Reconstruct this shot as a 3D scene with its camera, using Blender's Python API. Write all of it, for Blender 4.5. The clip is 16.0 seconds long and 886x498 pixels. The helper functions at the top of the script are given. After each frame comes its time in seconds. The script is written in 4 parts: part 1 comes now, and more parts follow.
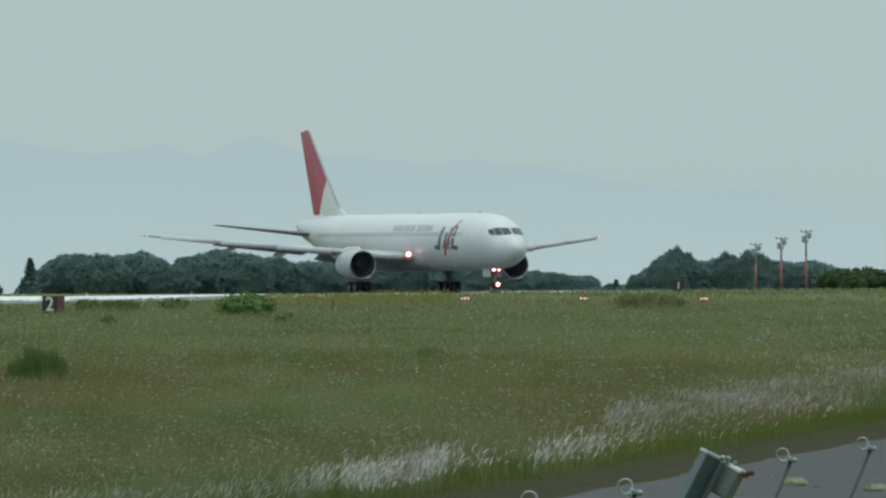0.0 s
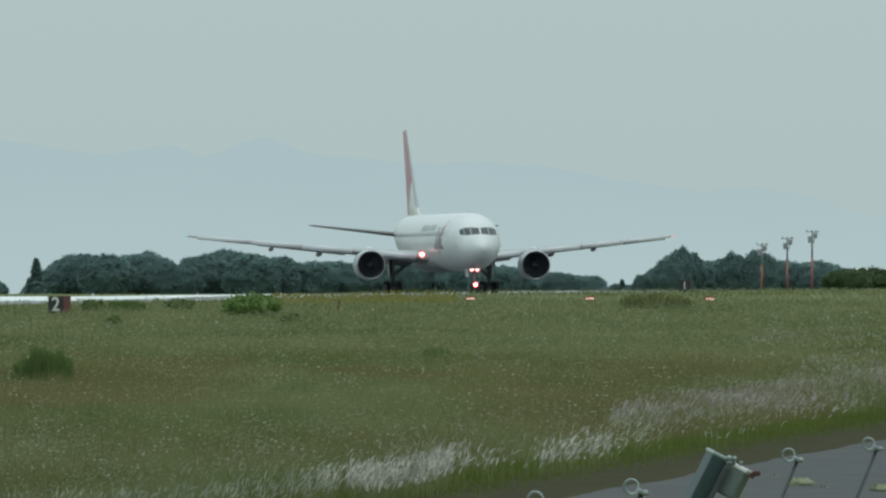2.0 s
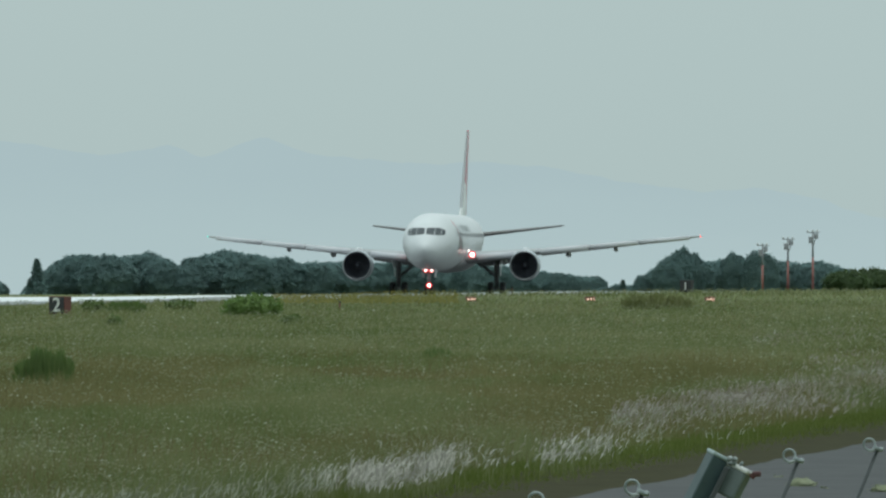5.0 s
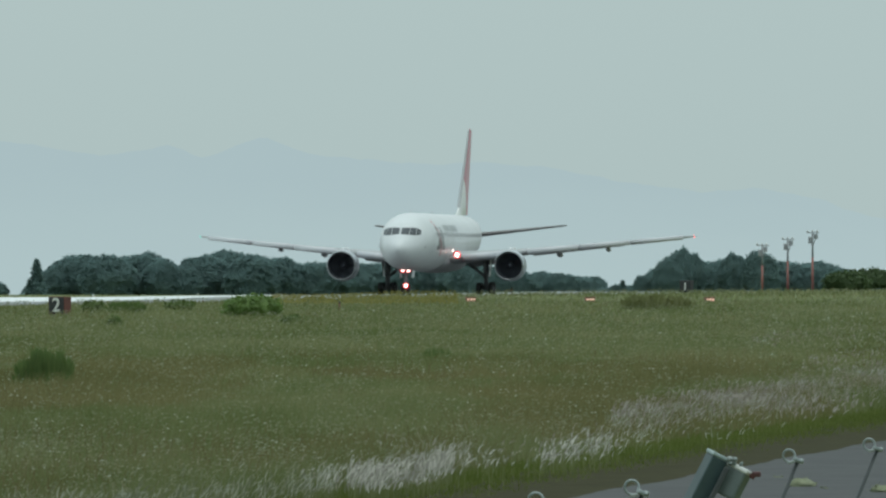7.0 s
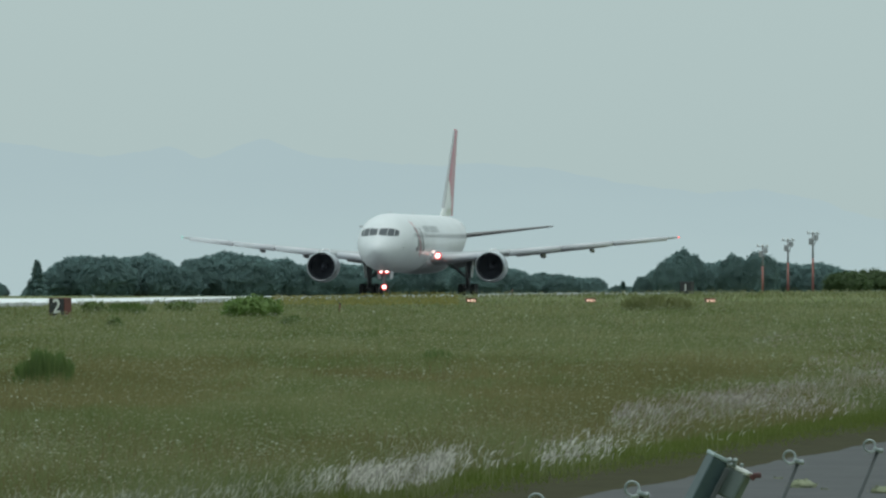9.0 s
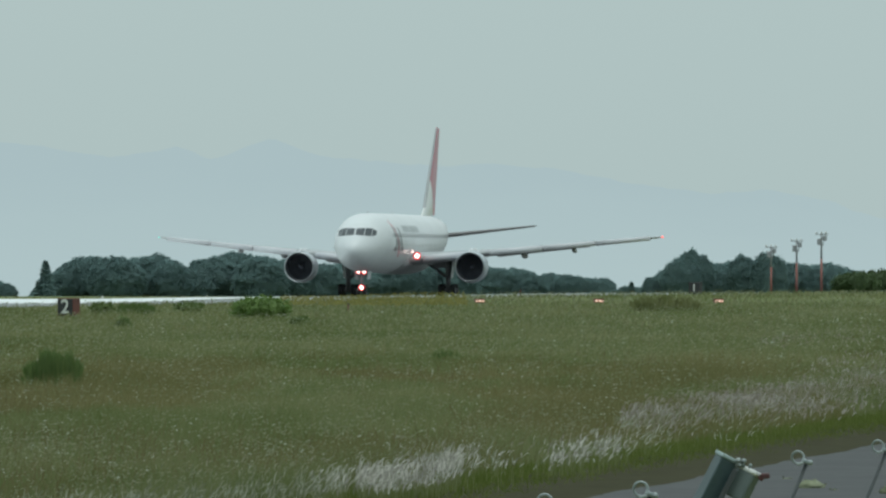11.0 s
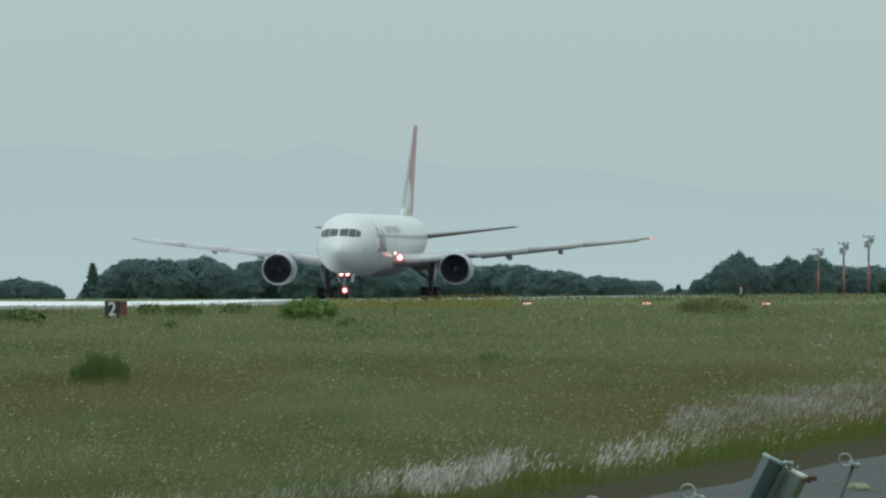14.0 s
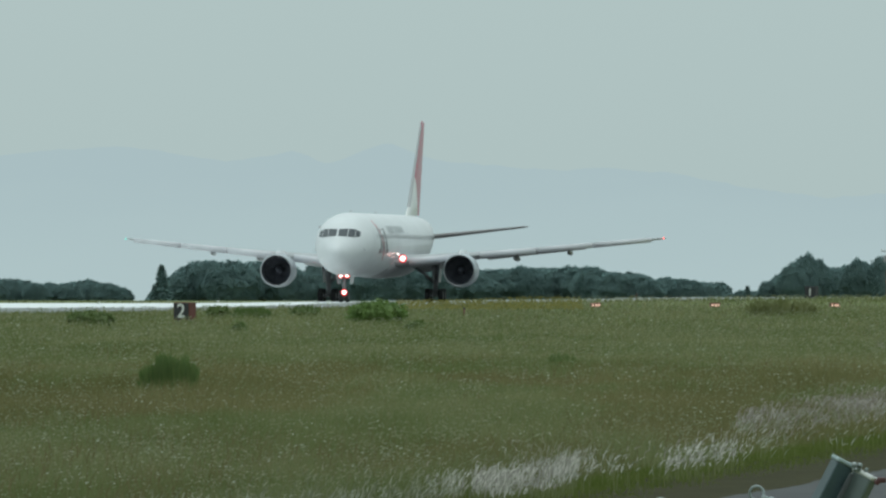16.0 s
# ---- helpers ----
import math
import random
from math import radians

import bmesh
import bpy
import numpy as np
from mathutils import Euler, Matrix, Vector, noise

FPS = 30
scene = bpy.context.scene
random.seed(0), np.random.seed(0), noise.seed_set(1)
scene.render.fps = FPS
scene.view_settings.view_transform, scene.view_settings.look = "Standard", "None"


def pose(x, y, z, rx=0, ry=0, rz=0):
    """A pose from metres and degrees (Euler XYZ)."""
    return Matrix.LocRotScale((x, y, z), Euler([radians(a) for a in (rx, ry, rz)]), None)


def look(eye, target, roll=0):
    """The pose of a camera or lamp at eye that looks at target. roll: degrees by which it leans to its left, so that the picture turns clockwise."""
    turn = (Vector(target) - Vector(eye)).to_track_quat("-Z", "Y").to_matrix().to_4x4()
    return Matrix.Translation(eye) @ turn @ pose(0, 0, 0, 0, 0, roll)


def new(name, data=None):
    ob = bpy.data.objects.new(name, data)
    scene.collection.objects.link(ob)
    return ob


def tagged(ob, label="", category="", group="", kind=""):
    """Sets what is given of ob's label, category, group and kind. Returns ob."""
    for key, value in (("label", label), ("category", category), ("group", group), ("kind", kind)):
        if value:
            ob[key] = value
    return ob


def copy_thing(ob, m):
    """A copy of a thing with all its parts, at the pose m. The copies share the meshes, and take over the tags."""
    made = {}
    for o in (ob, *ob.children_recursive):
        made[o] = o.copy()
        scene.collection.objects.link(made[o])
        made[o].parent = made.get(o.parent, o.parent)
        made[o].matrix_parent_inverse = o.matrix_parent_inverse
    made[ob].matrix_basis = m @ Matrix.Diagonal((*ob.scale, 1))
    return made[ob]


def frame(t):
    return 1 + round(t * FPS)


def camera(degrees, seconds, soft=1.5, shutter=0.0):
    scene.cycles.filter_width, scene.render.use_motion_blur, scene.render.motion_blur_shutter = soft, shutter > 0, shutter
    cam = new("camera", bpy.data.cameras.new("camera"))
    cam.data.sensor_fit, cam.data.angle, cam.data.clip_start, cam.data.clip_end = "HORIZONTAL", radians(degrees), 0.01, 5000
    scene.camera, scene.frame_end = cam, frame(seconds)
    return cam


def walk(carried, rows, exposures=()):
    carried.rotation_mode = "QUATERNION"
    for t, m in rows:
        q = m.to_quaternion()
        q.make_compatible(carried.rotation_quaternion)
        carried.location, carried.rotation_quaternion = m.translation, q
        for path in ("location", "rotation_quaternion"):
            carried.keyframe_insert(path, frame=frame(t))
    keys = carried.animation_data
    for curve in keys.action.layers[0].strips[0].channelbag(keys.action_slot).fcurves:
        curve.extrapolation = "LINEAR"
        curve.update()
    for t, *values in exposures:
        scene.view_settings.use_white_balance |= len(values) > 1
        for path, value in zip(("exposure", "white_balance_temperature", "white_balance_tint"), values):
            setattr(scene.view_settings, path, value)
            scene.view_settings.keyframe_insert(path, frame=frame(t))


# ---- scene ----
# camera: a tripod at the perimeter fence, long lens, slow pan to the left
H_EYE = 1.8
FOCAL = 17000.0
cam = camera(math.degrees(2 * math.atan(784 / FOCAL)), 16.0, 2.4)
# seconds, pan to the left and tilt up, both in units of 1/FOCAL
PAN = [(0, -11.5, -1.5), (0.5, -7.4, -1.5), (1, -1.6, -1.4), (1.5, -1.2, -1.4), (2, -0.8, -1.2), (2.5, 0.6, -1.5), (3, -0.8, -1.3),
       (3.5, -0.6, -0.1), (4, 0.6, -0.2), (5.2, 0.4, -0.2), (6.5, 0.0, -0.1), (7, 0.0, 0.2), (7.5, -0.4, 1.3), (8, 1.8, 1.7), (8.5, 0.4, 1.9),
       (9, 0.6, 2.3), (10.2, 8.5, 2.8), (11.5, 18.2, 3.5), (12, 18.8, 4.0), (12.5, 23.0, 3.6), (13, 36.6, 4.6), (13.5, 56.0, 6.1),
       (14, 99.0, 7.4), (14.5, 134.2, 7.8), (15, 172.5, 8.8), (15.5, 201.8, 9.5), (16, 220.8, 10.5)]
HORIZON = 47.5
walk(cam, [(t, pose(0, 0, H_EYE, 90 + math.degrees((HORIZON + b) / FOCAL), 0, math.degrees(a / FOCAL))) for t, a, b in PAN])

# ---- light: bright overcast ----
world = bpy.data.worlds.new("world")
scene.world = world
world.use_nodes = True
wn, wl = world.node_tree.nodes, world.node_tree.links
wn.clear()
sky = wn.new("ShaderNodeTexSky")
sky.sky_type, sky.sun_disc = "NISHITA", False
sky.sun_elevation, sky.sun_rotation, sky.air_density, sky.dust_density = radians(80), radians(150), 1.0, 4.0
dim = wn.new("ShaderNodeMix")
dim.data_type, dim.blend_type, dim.inputs["Factor"].default_value = "RGBA", "MULTIPLY", 1.0
dim.inputs["B"].default_value = (0.07, 0.07, 0.07, 1)
veil = wn.new("ShaderNodeMix")
veil.data_type, veil.inputs["Factor"].default_value = "RGBA", 0.93
veil.inputs["B"].default_value = (0.448, 0.563, 0.558, 1)
bg, wo = wn.new("ShaderNodeBackground"), wn.new("ShaderNodeOutputWorld")
wl.new(sky.outputs["Color"], dim.inputs["A"])
wl.new(dim.outputs["Result"], veil.inputs["A"])
wl.new(veil.outputs["Result"], bg.inputs["Color"])
wl.new(bg.outputs["Background"], wo.inputs["Surface"])
# an overcast sky is brighter overhead than at the horizon
wt, wz, wm, wa = wn.new("ShaderNodeTexCoord"), wn.new("ShaderNodeSeparateXYZ"), wn.new("ShaderNodeMath"), wn.new("ShaderNodeMath")
wm.operation, wa.operation = "MAXIMUM", "MULTIPLY_ADD"
wm.inputs[1].default_value, wa.inputs[1].default_value, wa.inputs[2].default_value = 0.0, 0.95, 1.0
wl.new(wt.outputs["Generated"], wz.inputs[0])
wl.new(wz.outputs["Z"], wm.inputs[0])
wl.new(wm.outputs[0], wa.inputs[0])
wl.new(wa.outputs[0], bg.inputs["Strength"])
sun = new("sun", bpy.data.lights.new("sun", "SUN"))
sun.data.energy, sun.data.angle, sun.data.color = 0.6, radians(35), (1.0, 0.985, 0.955)
sun.matrix_world = look((0, 0, 50), (-4.5, 7.6, 0))
scene.view_settings.exposure = 0.0

# ---- materials ----
def mat(name, col, col2=None, scale=8.0, rough=0.6, metal=0.0, bump=0.0, detail=4.0, island=False, stretch=(1, 1, 1), obj_rand=0.0, coat=0.0, span=(0.5, 0.95), thin=0.0, spread=0.6, gloss=0.5):
    """A surface whose colour wanders between two tones at two scales, with an optional relief and a tone per piece."""
    m = bpy.data.materials.new(name)
    m.use_nodes = True
    n, l = m.node_tree.nodes, m.node_tree.links
    b = n["Principled BSDF"]
    b.inputs["Roughness"].default_value, b.inputs["Metallic"].default_value = rough, metal
    b.inputs["Coat Weight"].default_value, b.inputs["Specular IOR Level"].default_value = coat, gloss
    col2 = col2 or tuple(c * 0.8 for c in col)
    tc, mp = n.new("ShaderNodeTexCoord"), n.new("ShaderNodeMapping")
    mp.inputs["Scale"].default_value = stretch
    l.new(tc.outputs["Object"], mp.inputs["Vector"])
    a, c = n.new("ShaderNodeTexNoise"), n.new("ShaderNodeTexNoise")
    for t, s in ((a, scale), (c, scale * 7.3)):
        t.inputs["Scale"].default_value, t.inputs["Detail"].default_value = s, detail
        l.new(mp.outputs["Vector"], t.inputs["Vector"])
    add = n.new("ShaderNodeMath")
    add.operation = "MULTIPLY_ADD"
    add.inputs[1].default_value = 0.45
    l.new(c.outputs["Fac"], add.inputs[0])
    l.new(a.outputs["Fac"], add.inputs[2])
    ramp = n.new("ShaderNodeValToRGB")
    ramp.color_ramp.elements[0].position, ramp.color_ramp.elements[1].position = span
    ramp.color_ramp.elements[0].color, ramp.color_ramp.elements[1].color = (*col, 1), (*col2, 1)
    value = add.outputs[0]
    if island or obj_rand:
        src = n.new("ShaderNodeNewGeometry").outputs["Random Per Island"] if island else n.new("ShaderNodeObjectInfo").outputs["Random"]
        mix = n.new("ShaderNodeMath")
        mix.operation = "MULTIPLY_ADD"
        mix.inputs[1].default_value = spread if island else obj_rand
        l.new(src, mix.inputs[0])
        sub = n.new("ShaderNodeMath")
        sub.operation = "SUBTRACT"
        sub.inputs[1].default_value = spread / 2 if island else obj_rand / 2
        l.new(mix.outputs[0], sub.inputs[0])
        l.new(value, mix.inputs[2])
        value = sub.outputs[0]
    l.new(value, ramp.inputs["Fac"])
    l.new(ramp.outputs["Color"], b.inputs["Base Color"])
    if bump:
        bp = n.new("ShaderNodeBump")
        bp.inputs["Strength"].default_value, bp.inputs["Distance"].default_value = bump, 0.02
        l.new(c.outputs["Fac"], bp.inputs["Height"])
        l.new(bp.outputs["Normal"], b.inputs["Normal"])
    if thin:
        # leaves let part of the light through
        tr, mx = n.new("ShaderNodeBsdfTranslucent"), n.new("ShaderNodeMixShader")
        mx.inputs[0].default_value = thin
        l.new(ramp.outputs["Color"], tr.inputs["Color"])
        l.new(b.outputs[0], mx.inputs[1])
        l.new(tr.outputs[0], mx.inputs[2])
        l.new(mx.outputs[0], n["Material Output"].inputs["Surface"])
    return m


def glow(name, col, strength):
    m = bpy.data.materials.new(name)
    m.use_nodes = True
    b = m.node_tree.nodes["Principled BSDF"]
    b.inputs["Base Color"].default_value = (*col, 1)
    b.inputs["Emission Color"].default_value = (*col, 1)
    b.inputs["Emission Strength"].default_value = strength
    return m


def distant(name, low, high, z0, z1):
    """Far hills that glow: haze is put into their emission colour, paler low down."""
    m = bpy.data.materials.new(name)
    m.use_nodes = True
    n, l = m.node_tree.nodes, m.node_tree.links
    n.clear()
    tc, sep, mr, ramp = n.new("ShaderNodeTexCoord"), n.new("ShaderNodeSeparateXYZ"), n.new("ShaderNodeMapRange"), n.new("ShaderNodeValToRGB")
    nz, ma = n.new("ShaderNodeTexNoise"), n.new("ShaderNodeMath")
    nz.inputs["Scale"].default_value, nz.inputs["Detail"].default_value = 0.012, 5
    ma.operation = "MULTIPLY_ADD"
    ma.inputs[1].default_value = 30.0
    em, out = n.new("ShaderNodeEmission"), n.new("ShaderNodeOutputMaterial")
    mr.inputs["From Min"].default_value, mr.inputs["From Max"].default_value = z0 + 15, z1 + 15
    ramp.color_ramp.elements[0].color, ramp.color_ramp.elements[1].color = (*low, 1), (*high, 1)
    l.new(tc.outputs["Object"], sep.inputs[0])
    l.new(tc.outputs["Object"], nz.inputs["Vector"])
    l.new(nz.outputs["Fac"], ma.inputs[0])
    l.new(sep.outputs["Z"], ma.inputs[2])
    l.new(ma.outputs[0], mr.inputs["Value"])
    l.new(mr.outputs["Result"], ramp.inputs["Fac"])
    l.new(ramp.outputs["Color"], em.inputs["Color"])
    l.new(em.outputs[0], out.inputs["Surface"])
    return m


M_WHITE = mat("aircraft_white_paint", (0.70, 0.71, 0.725), (0.63, 0.64, 0.655), 0.35, 0.42, coat=0.08)
M_GREY = mat("aircraft_grey_paint", (0.42, 0.425, 0.435), (0.35, 0.355, 0.365), 0.6, 0.4)
M_METAL = mat("bare_aluminium", (0.46, 0.47, 0.49), (0.38, 0.39, 0.41), 2.0, 0.28, metal=0.9)
M_HOT = mat("burnt_nozzle_metal", (0.16, 0.14, 0.13), (0.25, 0.23, 0.22), 3.0, 0.4, metal=0.8)
M_DARK = mat("dark_fan_metal", (0.075, 0.080, 0.098), (0.105, 0.110, 0.13), 3.0, 0.5, metal=0.2)
M_RUBBER = mat("tyre_rubber", (0.022, 0.022, 0.024), (0.04, 0.04, 0.04), 6.0, 0.8)
M_STEEL = mat("gear_steel", (0.30, 0.31, 0.32), (0.22, 0.22, 0.23), 5.0, 0.45, metal=0.3)
M_COCKPIT = mat("cockpit_glass", (0.05, 0.055, 0.065), (0.065, 0.07, 0.08), 1.0, 0.12)
M_NACELLE = mat("nacelle_grey_paint", (0.46, 0.49, 0.52), (0.40, 0.43, 0.46), 0.6, 0.35)
M_INK = mat("livery_dark_paint", (0.085, 0.085, 0.10), (0.11, 0.11, 0.12), 1.0, 0.35)
M_INKGREY = mat("livery_grey_paint", (0.30, 0.31, 0.32), (0.38, 0.38, 0.39), 1.0, 0.35)
M_FAINT = mat("livery_faint_lettering", (0.40, 0.42, 0.43), (0.46, 0.48, 0.49), 1.0, 0.35)
M_LIVRED = mat("livery_red_paint", (0.45, 0.03, 0.05), (0.5, 0.04, 0.06), 1.0, 0.35)
M_LAMP = glow("lamp_hot_lens", (1.0, 0.86, 0.78), 4.0)
# red emission that paints the halo round the aircraft's lamps
M_HALO = glow("lamp_red_halo", (1.0, 0.08, 0.09), 0.7)
M_NAVRED = glow("navigation_red", (1.0, 0.10, 0.08), 2.2)
M_NAVGREEN = glow("navigation_green", (0.10, 0.75, 0.6), 0.7)
M_WARM = glow("papi_lens", (1.0, 0.62, 0.5), 1.1)


def fin_paint():
    """White fin with a red field that is cut off along a slanted, slightly curved line."""
    m = mat("fin_paint", (0.78, 0.78, 0.76), (0.72, 0.72, 0.70), 0.4, 0.3, coat=0.3)
    n, l = m.node_tree.nodes, m.node_tree.links
    b = n["Principled BSDF"]
    white = b.inputs["Base Color"].links[0].from_socket
    tc, sep = n.new("ShaderNodeTexCoord"), n.new("ShaderNodeSeparateXYZ")
    l.new(tc.outputs["Object"], sep.inputs[0])
    # distance from the centre of a very large circle ahead of and below the fin
    dy, dz = n.new("ShaderNodeMath"), n.new("ShaderNodeMath")
    for nd, k, s in ((dy, FIN_ARC[0], "Y"), (dz, FIN_ARC[1], "Z")):
        nd.operation = "SUBTRACT"
        nd.inputs[1].default_value = k
        l.new(sep.outputs[s], nd.inputs[0])
    vec, ln, gt = n.new("ShaderNodeCombineXYZ"), n.new("ShaderNodeVectorMath"), n.new("ShaderNodeMath")
    ln.operation, gt.operation = "LENGTH", "GREATER_THAN"
    gt.inputs[1].default_value = FIN_ARC[2]
    l.new(dy.outputs[0], vec.inputs[0])
    l.new(dz.outputs[0], vec.inputs[1])
    l.new(vec.outputs[0], ln.inputs[0])
    l.new(ln.outputs["Value"], gt.inputs[0])
    mix = n.new("ShaderNodeMix")
    mix.data_type = "RGBA"
    mix.inputs["B"].default_value = (0.43, 0.034, 0.080, 1)
    l.new(gt.outputs[0], mix.inputs["Factor"])
    l.new(white, mix.inputs["A"])
    l.new(mix.outputs["Result"], b.inputs["Base Color"])
    return m


FIN_ARC = (-150.2, -94.9, 200.0)
M_FIN = fin_paint()
M_SOIL = mat("meadow_ground", (0.105, 0.135, 0.042), (0.16, 0.165, 0.076), 0.07, 0.95, bump=0.0, detail=8, stretch=(1, 0.35, 1), gloss=0.1)
M_RUNWAY = mat("runway_asphalt", (0.105, 0.105, 0.112), (0.08, 0.08, 0.086), 0.05, 0.30, detail=6)
# near-white sheet colour that paints the sky's mirage on the runway
M_MIRAGE = mat("mirage_white", (0.84, 0.85, 0.85), (0.66, 0.67, 0.68), 0.06, 0.5, detail=6, stretch=(1, 0.3, 1))
M_ASPHALT = mat("road_asphalt", (0.060, 0.060, 0.062), (0.085, 0.085, 0.086), 1.2, 0.85, bump=0.3, detail=8, gloss=0.2)
M_DIRT = mat("road_edge_dirt", (0.036, 0.034, 0.017), (0.058, 0.054, 0.028), 2.0, 0.95, bump=0.4, gloss=0.05)
M_GRASS = mat("meadow_grass", (0.128, 0.160, 0.050), (0.280, 0.280, 0.142), 0.12, 0.75, island=True, thin=0.4, span=(0.52, 0.92), stretch=(1, 0.25, 1), spread=0.26)
M_ROUGH = mat("rough_dark_grass", (0.138, 0.134, 0.046), (0.252, 0.222, 0.104), 0.12, 0.75, island=True, thin=0.4, stretch=(1, 0.25, 1), span=(0.52, 0.92), spread=0.26)
M_VERGE = mat("verge_grass", (0.108, 0.142, 0.030), (0.150, 0.178, 0.046), 0.5, 0.7, island=True, thin=0.4, spread=0.4, gloss=0.2)
M_BROWN = mat("brown_stems", (0.160, 0.130, 0.056), (0.23, 0.195, 0.098), 0.2, 0.8, island=True, thin=0.4)
M_SEED = mat("pale_seed_heads", (0.245, 0.265, 0.155), (0.410, 0.415, 0.290), 0.3, 0.85, island=True, thin=0.4)
M_YOUNG = mat("young_plumes", (0.24, 0.25, 0.17), (0.55, 0.54, 0.44), 0.8, 0.85, island=True, thin=0.4, spread=0.9)
M_PLUME = mat("white_plumes", (0.40, 0.365, 0.325), (0.84, 0.80, 0.75), 0.8, 0.85, island=True, thin=0.4, spread=0.9)
M_DRYPLUME = mat("dry_plumes", (0.35, 0.30, 0.275), (0.58, 0.52, 0.485), 0.8, 0.85, island=True, thin=0.4, spread=0.9)
M_SLAT = mat("slat_paint", (0.62, 0.615, 0.645), (0.56, 0.555, 0.585), 0.6, 0.45)
M_BOXLID = mat("pale_teal_lid", (0.26, 0.33, 0.33), (0.34, 0.41, 0.40), 12.0, 0.45)
M_BLOSSOM = mat("white_blossom", (0.36, 0.38, 0.28), (0.64, 0.64, 0.55), 1.0, 0.8, island=True)
M_YELLOW = mat("yellow_blossom", (0.26, 0.24, 0.07), (0.36, 0.32, 0.11), 0.3, 0.8, island=True)
# distance haze is put into both tree colours: bluer and lighter than foliage
M_LEAF = mat("hazed_broad_leaves", (0.178, 0.268, 0.268), (0.205, 0.298, 0.285), 0.12, 0.9, island=True, thin=0.55, spread=0.3, gloss=0.1)
M_CONIFER = mat("hazed_conifer_needles", (0.160, 0.245, 0.240), (0.190, 0.275, 0.260), 0.5, 0.85, island=True, thin=0.5, spread=0.3, gloss=0.1)
M_BUSH = mat("bush_leaves", (0.105, 0.185, 0.035), (0.16, 0.24, 0.065), 0.6, 0.7, island=True, thin=0.4)
M_DARKBUSH = mat("dark_bush_leaves", (0.100, 0.150, 0.040), (0.145, 0.195, 0.065), 0.6, 0.7, island=True, thin=0.4)
M_TUFT = mat("tall_weed_leaves", (0.098, 0.155, 0.044), (0.150, 0.208, 0.064), 0.6, 0.75, island=True, thin=0.4, spread=0.4)
M_PALETUFT = mat("olive_weed_leaves", (0.15, 0.165, 0.06), (0.22, 0.225, 0.10), 0.6, 0.75, island=True, thin=0.4, spread=0.4)
M_HEDGE = mat("hedge_leaves", (0.060, 0.098, 0.036), (0.085, 0.13, 0.05), 0.6, 0.75, island=True, thin=0.4)
# grey darkened to put underside shade into the tailplane and flaps
M_TAIL = mat("underside_shade_grey", (0.20, 0.19, 0.19), (0.16, 0.155, 0.155), 0.6, 0.45)
M_WEED = mat("pale_weed_leaves", (0.15, 0.17, 0.09), (0.26, 0.27, 0.18), 5.0, 0.8, island=True)
M_BARK = mat("bark", (0.06, 0.045, 0.035), (0.10, 0.08, 0.06), 3.0, 0.9, bump=0.5)
M_SIGNBLACK = mat("sign_black_face", (0.02, 0.02, 0.024), (0.035, 0.035, 0.04), 3.0, 0.5)
M_SIGNWHITE = mat("sign_white_figure", (0.72, 0.72, 0.70), (0.62, 0.62, 0.60), 3.0, 0.5)
M_SIGNRED = mat("sign_rusty_red_case", (0.16, 0.045, 0.035), (0.10, 0.035, 0.03), 3.0, 0.6)
M_MASTRED = mat("mast_red_paint", (0.34, 0.13, 0.11), (0.28, 0.11, 0.09), 1.5, 0.6)
M_MASTGREY = mat("mast_grey_steel", (0.34, 0.35, 0.36), (0.26, 0.27, 0.28), 2.0, 0.5)
M_PAPIRED = mat("papi_orange_case", (0.26, 0.085, 0.06), (0.2, 0.07, 0.05), 2.0, 0.6)
M_GALV = mat("galvanised_steel", (0.20, 0.235, 0.235), (0.40, 0.43, 0.43), 30.0, 0.42, metal=0.6)
M_ROD = mat("weathered_steel_rod", (0.035, 0.042, 0.044), (0.06, 0.068, 0.07), 40.0, 0.5)
M_BOX = mat("grey_green_box_paint", (0.034, 0.060, 0.064), (0.052, 0.083, 0.087), 12.0, 0.45, bump=0.05)
M_BOXPALE = mat("pale_grey_box_paint", (0.085, 0.112, 0.108), (0.12, 0.148, 0.14), 14.0, 0.42, bump=0.05)
M_LATCH = mat("red_brown_latch", (0.10, 0.028, 0.028), (0.05, 0.02, 0.022), 40.0, 0.4)
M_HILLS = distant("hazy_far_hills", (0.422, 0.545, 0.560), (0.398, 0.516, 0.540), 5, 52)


# ---- mesh helpers ----
def obj(name, verts, faces, material, parent=None, label="", smooth=True):
    me = bpy.data.meshes.new(name)
    me.from_pydata([tuple(v) for v in verts], [], faces)
    me.materials.append(material)
    me.polygons.foreach_set("use_smooth", [smooth] * len(me.polygons))
    me.update()
    ob = new(name, me)
    ob.parent = parent
    if label:
        ob["label"] = label
    return ob


def part(name, bm, material, parent, label="", smooth=True):
    me = bpy.data.meshes.new(name)
    bm.normal_update()
    bm.to_mesh(me)
    bm.free()
    me.materials.append(material)
    me.polygons.foreach_set("use_smooth", [smooth] * len(me.polygons))
    ob = new(name, me)
    ob.parent = parent
    if label:
        ob["label"] = label
    return ob


def loft(rings, cap0=True, cap1=True):
    """Closed rings of equal length -> verts, faces."""
    k = len(rings[0])
    v = [p for r in rings for p in r]
    f = []
    for i in range(len(rings) - 1):
        for j in range(k):
            a, b = i * k + j, i * k + (j + 1) % k
            f.append((a, b, b + k, a + k))
    if cap0:
        f.append(tuple(reversed(range(k))))
    if cap1:
        f.append(tuple(range((len(rings) - 1) * k, len(rings) * k)))
    return v, f


